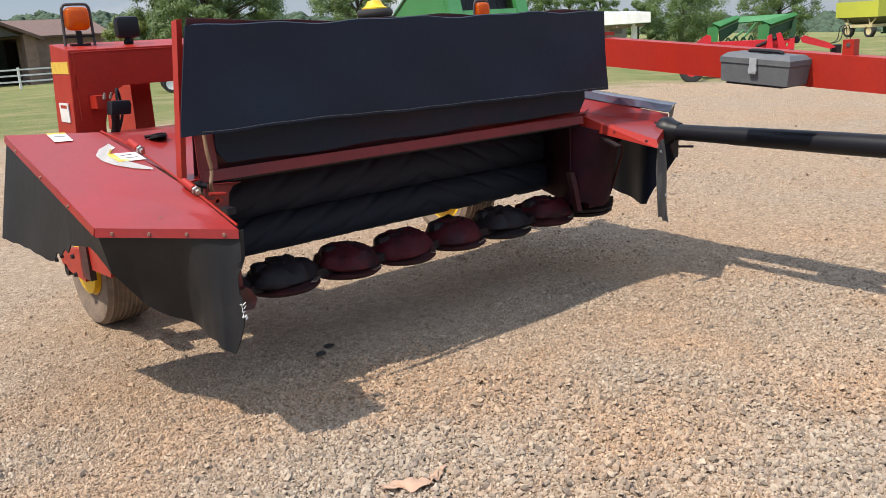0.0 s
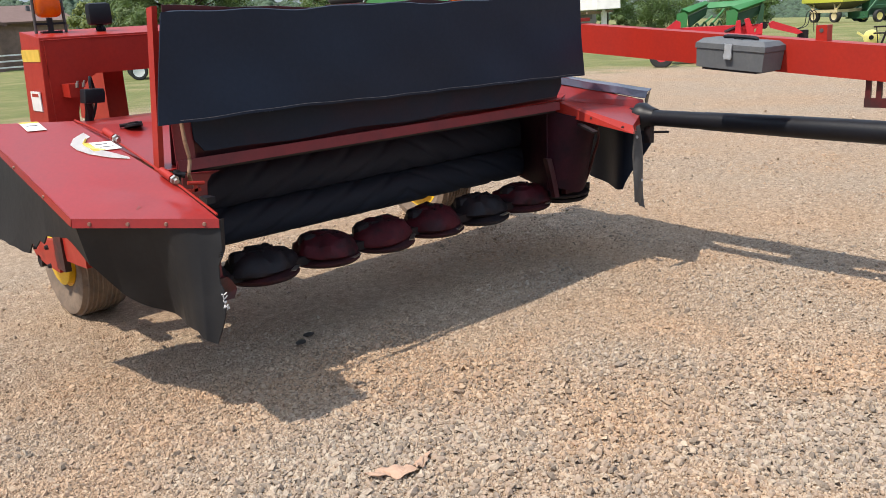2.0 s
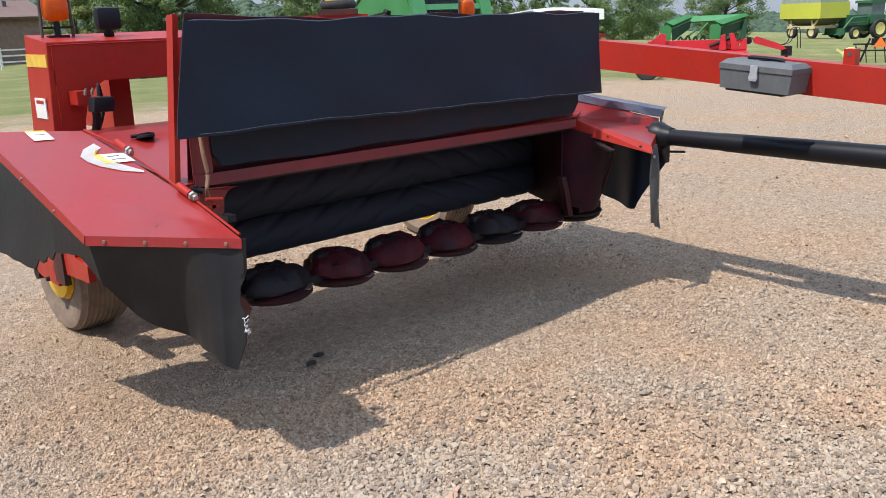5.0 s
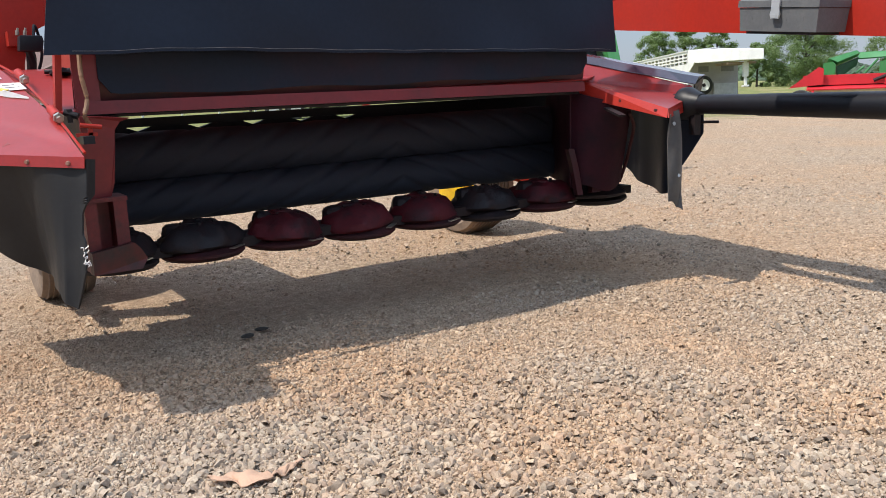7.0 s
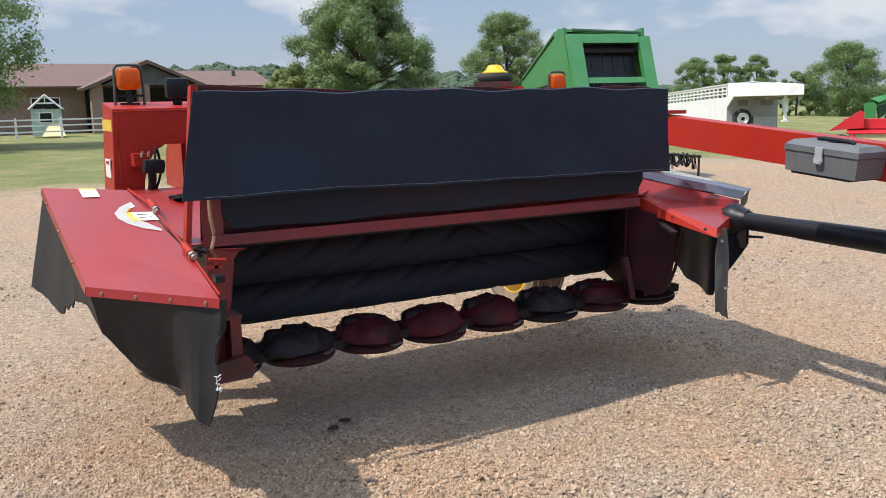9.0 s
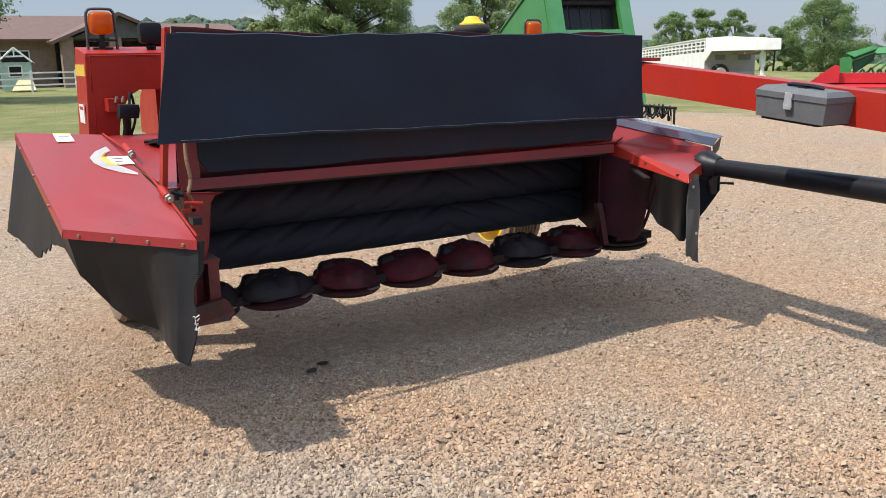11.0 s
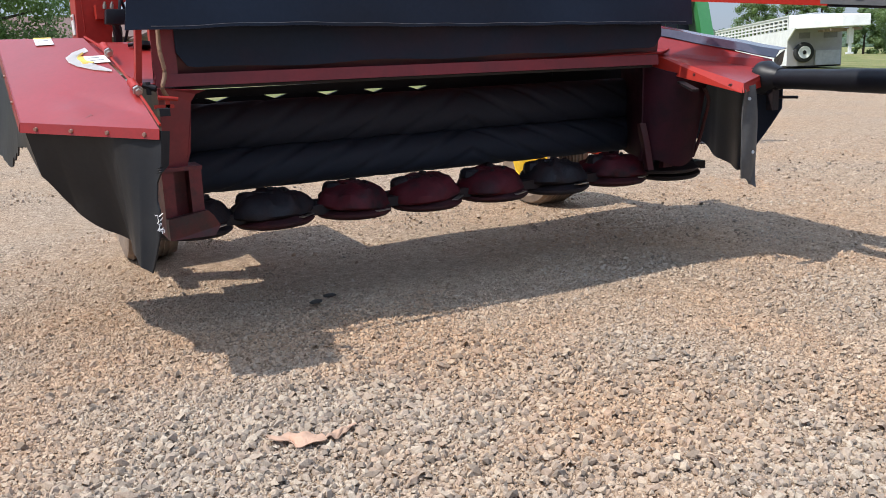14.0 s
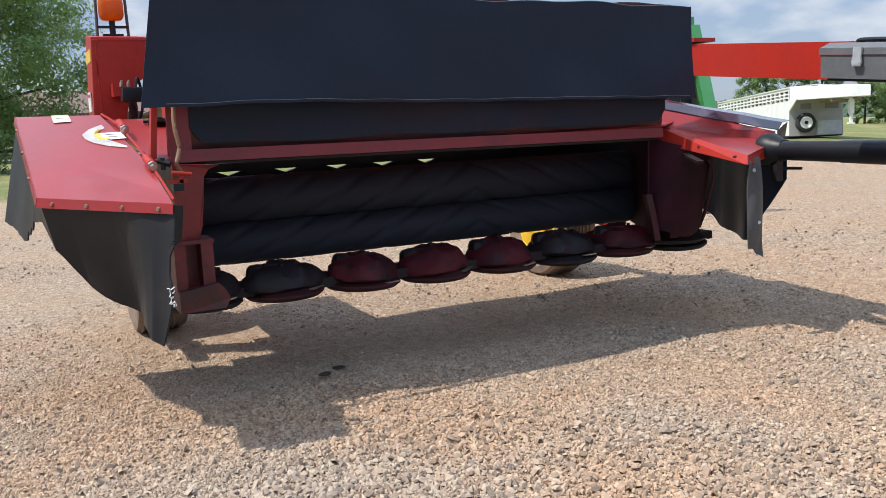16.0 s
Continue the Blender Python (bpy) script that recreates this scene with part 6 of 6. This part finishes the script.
def build_green_mower():
    x, y = 28.4, 19.0
    m = thing("mower_conditioner", pose(x, y, gz(x, y), 0, 0, -58) @ Matrix.Scale(0.9, 4), "green mower conditioner with slanted end shields behind the red mower", "hay mower")
    for x0, reach in ((-0.35, 1.0), (1.5, 1.25)):
        bm = plate(bmesh.new(), [(x0, 0, 0.8), (x0, 0, 1.56), (x0 + 0.3, 0, 1.62), (x0 + 0.42, 0, 1.5), (x0 + 0.36, 0, 0.8)], 0.35)
        sh = part("end_shield", bm, GREEN, m, "green end shield with a yellow badge", bevel=0.02)
        part("badge", rod(bmesh.new(), (x0 + 0.2, -0.03, 1.38), (x0 + 0.2, 0.02, 1.38), 0.06, 16), PALE_YELLOW, sh, "round yellow badge")
        part("rail", plate(bmesh.new(), [(x0 + 0.1, 0.1, 1.6), (x0 + reach, 0.5, 1.86), (x0 + reach + 0.12, 0.5, 1.76), (x0 + 0.4, 0.1, 1.46)], 0.3), GREEN, sh, bevel=0.02)
        part("rail_inside", plate(bmesh.new(), [(x0 + 0.4, 0.08, 1.44), (x0 + reach + 0.1, 0.48, 1.74), (x0 + reach + 0.05, 0.48, 1.45), (x0 + 0.45, 0.08, 1.0)], 0.1), GREEN_DARK, sh)
    part("top_sheet", plate(bmesh.new(), [(0.75, 0.5, 1.66), (0.85, 0.7, 1.88), (2.75, 0.7, 1.9), (2.75, 0.5, 1.72)], 0.06), GREEN, m, bevel=0.01)
    for a, b in (((0.9, 0.3, 1.0), (1.45, 0.4, 1.66)), ((0.4, 0.3, 0.9), (1.0, 0.4, 1.4))):
        part("strut", rod(bmesh.new(), a, b, 0.04, 8), GREEN, m)
    part("side_sheet", plate(bmesh.new(), [(2.6, 0.5, 0.9), (2.8, 0.5, 1.8), (2.9, 0.5, 1.7), (2.85, 0.5, 0.9)], 0.3), GREEN_DARK, m)
    for k in range(4):
        part("linkage", pipe(bmesh.new(), [(0.3 + 0.28 * k, 0.1, 0.9), (0.42 + 0.28 * k, 0.0, 1.15 + 0.05 * (k % 2)), (0.55 + 0.28 * k, 0.1, 0.88)], 0.035, 6), GREEN_DARK, m)
    part("gearbox", B((0.6, 0.15, 0.6), (1.4, 0.5, 0.98)), GREEN_DARK, m, bevel=0.04)
    part("frame", B((-0.3, 0.2, 0.35), (2.8, 0.6, 0.7)), GREEN_DARK, m, bevel=0.02)
    part("hitch_post", B((1.95, -0.3, 0.0), (2.05, -0.2, 0.95)), BLACK, m)
    for wx in (0.1, 2.6):
        wheel(m, (wx, 0.5, 0.36), 0.36, 0.25, 0.2, TYRE_BLACK, PALE_YELLOW)


build_green_mower()


def build_wagon():
    x, y = 75.0, 35.0
    w = thing("gravity_wagon", pose(x, y, gz(x, y), 0, 0, -113) @ Matrix.Scale(1.3, 4), "lime and grey gravity wagon on a cream frame", "wagon")
    bm = B((-1.72, -1.1, 2.18), (1.72, 1.1, 2.62))
    part("upper_box", bm, mat("grey_green_paint", (0.3, 0.34, 0.3), 0.5), w, "grey-green upper box", bevel=0.02)
    part("side_band", B((-1.8, -1.15, 1.25), (1.8, 1.15, 2.2)), LIME, w, "lime-yellow side band", bevel=0.02)
    bm = bmesh.new()
    lo = [bm.verts.new(p) for p in ((-0.9, -0.5, 0.8), (0.9, -0.5, 0.8), (0.9, 0.5, 0.8), (-0.9, 0.5, 0.8))]
    hi = [bm.verts.new(p) for p in ((-1.75, -1.1, 1.27), (1.75, -1.1, 1.27), (1.75, 1.1, 1.27), (-1.75, 1.1, 1.27))]
    for k in range(4):
        bm.faces.new((lo[k], lo[(k + 1) % 4], hi[(k + 1) % 4], hi[k]))
    bm.faces.new(lo[::-1])
    bm.faces.new(hi)
    part("hopper", bm, mat("olive_steel", (0.13, 0.13, 0.07), 0.6), w, "olive sloping hopper")
    for a, b in (((-1.5, -0.9, 1.27), (-0.95, -0.9, 0.75)), ((-1.0, -0.9, 1.27), (-0.95, -0.9, 0.75)), ((1.5, -0.9, 1.27), (0.95, -0.9, 0.75)), ((0.8, -0.9, 1.27), (0.95, -0.9, 0.75))):
        part("strut", rod(bmesh.new(), a, b, 0.06, 8), CREAM, w)
    part("frame", B((-1.2, -1.0, 0.62), (1.2, 1.0, 0.8)), CREAM, w, bevel=0.02)
    for wx in (-0.9, 0.9):
        for wy in (-0.85, 0.85):
            wheel(w, (wx, wy, 0.4), 0.4, 0.28, 0.22, TYRE_BLACK, CREAM, axis="Y")


build_wagon()


def build_tractor():
    x, y = 77.0, 32.0
    t = thing("tractor", pose(x, y, gz(x, y), 0, 0, -24) @ Matrix.Scale(1.12, 4), "green tractor with a front loader, parked on the grass", "tractor")
    part("hood", B((-1.6, -0.4, 1.0), (0.3, 0.4, 1.75)), GREEN_T, t, bevel=0.06)
    part("chassis", B((-1.7, -0.3, 0.55), (1.5, 0.3, 1.0)), GREEN_DARK, t, bevel=0.03)
    c = part("cab", B((0.3, -0.75, 1.1), (1.6, 0.75, 1.7)), GREEN_T, t, bevel=0.04)
    part("cab_glass", B((0.35, -0.7, 1.7), (1.55, 0.7, 2.55)), CAB_GLASS, c, "dark cab glass", bevel=0.03)
    part("cab_roof", B((0.2, -0.8, 2.55), (1.7, 0.8, 2.75)), GREEN_T, c, bevel=0.05)
    for s in (-0.65, 0.65):
        bm = rod(bmesh.new(), (0.2, s, 1.6), (-1.3, s, 1.55), 0.07, 8)
        rod(bm, (-1.3, s, 1.55), (-2.3, s, 0.55), 0.07, 8)
        rod(bm, (-0.2, s, 1.2), (-1.6, s, 1.2), 0.05, 8)
        part("loader_arm", bm, GREEN_T, t, "green loader arm")
    bm = B((-2.5, -0.95, 0.35), (-2.25, 0.95, 0.45))
    box(bm, (-2.3, -0.95, 0.35), (-2.22, 0.95, 0.85))
    part("loader_bucket", bm, GREEN_T, t, bevel=0.01)
    for s in (-0.75, 0.75):
        wheel(t, (1.1, s, 0.72), 0.72, 0.4, 0.42, TYRE_BLACK, PALE_YELLOW, axis="Y")
        wheel(t, (-1.1, s, 0.45), 0.45, 0.28, 0.25, TYRE_BLACK, PALE_YELLOW, axis="Y")


build_tractor()


def build_planter():
    x, y = 80.6, 29.9
    p = thing("grain_drill", pose(x, y, gz(x, y), 0, 0, -66), "red grain drill behind the tractor", "grain drill")
    part("box", plate(bmesh.new(), [(0, -0.3, 1.3), (2.6, -0.3, 1.3), (2.7, -0.3, 2.1), (-0.1, -0.3, 2.1)], -0.8), RED_FAR, p, bevel=0.03)
    for k in range(7):
        part("coulter", rod(bmesh.new(), (0.2 + 0.37 * k, 0, 1.3), (0.1 + 0.37 * k, -0.2, 0.1), 0.04, 6), IRON, p)
    part("tool_bar", B((0, -0.1, 0.8), (2.6, 0.1, 0.95)), RED_FAR, p)
    wheel(p, (-0.15, 0.2, 0.45), 0.45, 0.25, 0.25, TYRE_BLACK, RED_FAR)
    wheel(p, (2.8, 0.2, 0.45), 0.45, 0.25, 0.25, TYRE_BLACK, RED_FAR)


build_planter()


def build_harrow():
    x, y = 37.3, 15.55
    h = thing("disc_harrow", pose(x, y, gz(x, y), 0, 0, -66), "dark folded harrow with an orange slow-moving triangle", "harrow")
    for z in (0.45, 0.7):
        part("frame_bar", B((-0.6, -0.04, z), (3.5, 0.04, z + 0.06)), IRON, h)
    for k in range(12):
        part("tine", rod(bmesh.new(), (-0.5 + 0.34 * k, 0, 0.72), (-0.4 + 0.34 * k, 0.1, 0.0), 0.02, 6), IRON, h)
    part("strut", rod(bmesh.new(), (-0.3, 0, 0.05), (0.0, 0, 0.95), 0.04, 6), IRON, h)
    part("marker_board", B((0.05, -0.05, 0.68), (0.55, -0.02, 0.95)), BLACK, h)
    bm = plate(bmesh.new(), [(0.12, -0.06, 0.62), (0.62, -0.06, 0.62), (0.37, -0.06, 1.02)], 0.02)
    part("slow_triangle", bm, mat("orange_sign", (0.85, 0.18, 0.02), 0.5), h, "orange slow-moving triangle")


build_harrow()


def build_pump():
    x, y = 37.7, 16.6
    p = thing("gear_housing", pose(x, y, gz(x, y), 0, 0, -66), "pale yellow gear housing with a black cap by the harrow", "gearbox")
    bm = lathe(bmesh.new(), [(0.26, -0.15), (0.3, -0.12), (0.3, 0.12), (0.26, 0.15)], pose(0.15, 0, 0.3, 90, 0, 0), 24)
    plate(bm, [(-0.35, -0.1, 0.55), (-0.05, -0.1, 0.35), (-0.1, -0.1, 0.28), (-0.4, -0.1, 0.48)], -0.2)
    box(bm, (-0.1, -0.12, 0.0), (0.4, 0.12, 0.15))
    part("housing", bm, PALE_YELLOW, p, smooth=True)
    part("cap", rod(bmesh.new(), (0.15, -0.17, 0.3), (0.15, -0.14, 0.3), 0.09, 16), BLACK, p)


build_pump()


# ---- loose things on the gravel ----
def build_cardboard():
    c = thing("cardboard_scrap", pose(2.43, 3.23, 0.006, 0, 0, -14) @ Matrix.Diagonal((0.82, 1.15, 1, 1)), "torn flat scrap of tan cardboard lying on the gravel", "cardboard")
    def torn(x0, x1, near, far, seed):
        def at(u, v):
            x = x0 + (x1 - x0) * u + 0.006 * math.sin(v * 5 + seed)
            lo, hi = lerp(near, u), lerp(far, u)
            n = noise.noise(Vector((u * 4 + seed, v * 2.5, seed)))
            return Vector((x, lo + (hi - lo) * v + 0.004 * math.sin(u * 19 + seed), 0.016 + 0.009 * n + 0.01 * abs(math.sin(u * 4 + v * 1.5 + seed))))
        return sheet(bmesh.new(), 22, 8, at, 0.003)
    part("piece", torn(-0.14, 0.055, [(0, 0.01), (0.4, -0.012), (0.45, -0.04), (1, -0.034)], [(0, 0.035), (0.3, 0.046), (0.6, 0.03), (1, 0.026)], 1.0), CARD, c, smooth=True)
    part("piece", torn(0.062, 0.17, [(0, -0.026), (0.5, -0.012), (1, 0.035)], [(0, 0.012), (0.6, 0.036), (1, 0.056)], 4.3), CARD, c, smooth=True)


build_cardboard()
for k, (x, y, a) in enumerate(((2.985, 4.66, 10), (2.91, 4.6, 40))):
    o = thing("dirt_clod", pose(x, y, 0.012, 0, 0, a), "small dark clod of dirt in the shadow of the mower", "clod", "clods under the mower")
    bm = bmesh.new()
    bmesh.ops.create_icosphere(bm, subdivisions=2, radius=0.022)
    for v in bm.verts:
        v.co *= 0.7 + 0.6 * (noise.noise(v.co * 30 + Vector((k * 7, 0, 0))) + 0.5)
        v.co.z *= 0.35
        v.co.x *= 1.5
    part("lump", bm, mat("dark_dirt", (0.03, 0.025, 0.02), 0.95), o, smooth=True)


# ---- gravel ----
def build_gravel():
    rs = np.random.RandomState(9)
    n = 420000
    # denser where the camera stands close, thinning with distance
    r = 2.05 + rs.gamma(1.12, 2.1, n)
    a = np.radians(rs.uniform(0, 71, n))
    x, y = 1.25 + r * np.sin(a), 0.95 + r * np.cos(a)
    waves = np.sin(x * 1.7 + 1.3 * np.sin(y * 1.1)) + np.sin(y * 2.3 + 1.1 * np.sin(x * 0.9 + 2)) + 0.5 * np.sin(x * 5 + y * 4)
    # loose coarse stone in a bank before the machine, fine grit round it
    bank = np.interp(x, (1.2, 2.0, 2.5, 2.9, 3.4, 3.7, 4.1, 4.6), (3.25, 3.4, 3.6, 3.98, 3.66, 3.35, 2.85, 2.2))
    coarse = np.clip((bank - y) / 0.3 + 0.5 + 0.22 * waves, 0, 1)
    # packed fines behind the cutter bar and along the yard beyond it
    packed = np.maximum(np.exp(-((x - 3.75) / 1.0) ** 2 - ((y - 5.0) / 0.75) ** 2), np.clip((y - 5.1) / 0.6, 0, 1) * np.clip((6.2 - x) / 0.8, 0.25, 1))
    keep = rs.uniform(0, 1, n) < 0.72 + 0.12 * waves - 0.55 * packed
    x, y, coarse, waves = x[keep][:178000], y[keep][:178000], coarse[keep][:178000], waves[keep][:178000]
    n = len(x)
    # mostly small chips, with bigger stones lying on top of them
    big = rs.uniform(0, 1, n) < 0.03 + 0.16 * coarse + 0.025 * np.clip(waves, -1, 2)
    s = np.where(big, 0.0064 + 0.001 * coarse, 0.0041) * np.exp(rs.normal(0, 0.33, n))
    s = np.clip(s, 0.0024, 0.0145) * (1 + 0.1 * np.clip(np.hypot(x - 2.5, y - 1.5) - 3.6, 0, 6))
    # a worn chip: five corners at its foot, four round its broken top
    ring = np.arange(5) * 2 * math.pi / 5
    tpl = np.concatenate([np.stack([np.cos(ring), np.sin(ring), -0.5 + 0 * ring], 1), [(0.66, 0.12, 0.62), (-0.3, 0.6, 0.55), (-0.42, -0.52, 0.66)]])
    fc = np.array([(0, 1, 5), (1, 6, 5), (1, 2, 6), (2, 3, 7), (2, 7, 6), (3, 4, 7), (4, 5, 7), (4, 0, 5), (5, 6, 7)])
    jit = rs.uniform(0.65, 1.32, (n, len(tpl), 3))
    th = rs.uniform(0, 2 * math.pi, n)
    c, d = np.cos(th)[:, None], np.sin(th)[:, None]
    q = tpl[None] * jit * np.stack([rs.uniform(1.0, 1.9, n), rs.uniform(0.7, 1.1, n), rs.uniform(0.6, 1.1, n)], 1)[:, None, :]
    tilt = rs.normal(0, 0.5, (n, 1))
    qx, qz = q[..., 0] * np.cos(tilt) - q[..., 2] * np.sin(tilt), q[..., 0] * np.sin(tilt) + q[..., 2] * np.cos(tilt)
    v = np.stack([qx * c - q[..., 1] * d, qx * d + q[..., 1] * c, qz], -1) * s[:, None, None]
    z = terrain(x, y) + relief(x, y) * np.clip(1.6 - np.hypot(x - 4, y - 5) / 9, 0, 1)
    v += np.stack([x, y, z + s * np.where(big, rs.uniform(0.5, 1.1, n), rs.uniform(0.1, 0.7, n))], 1)[:, None, :]
    for pick, name, material, label in ((big, "gravel", STONE, "loose tan and grey crushed stones over the yard"), (~big, "grit", GRIT, "fine tan stone chips spread over the yard")):
        faces = (fc[None] + (np.arange(pick.sum()) * len(tpl))[:, None, None]).reshape(-1, 3)
        quick(name, v[pick].reshape(-1, 3), faces, material, label, "gravel", "stuff")


build_gravel()
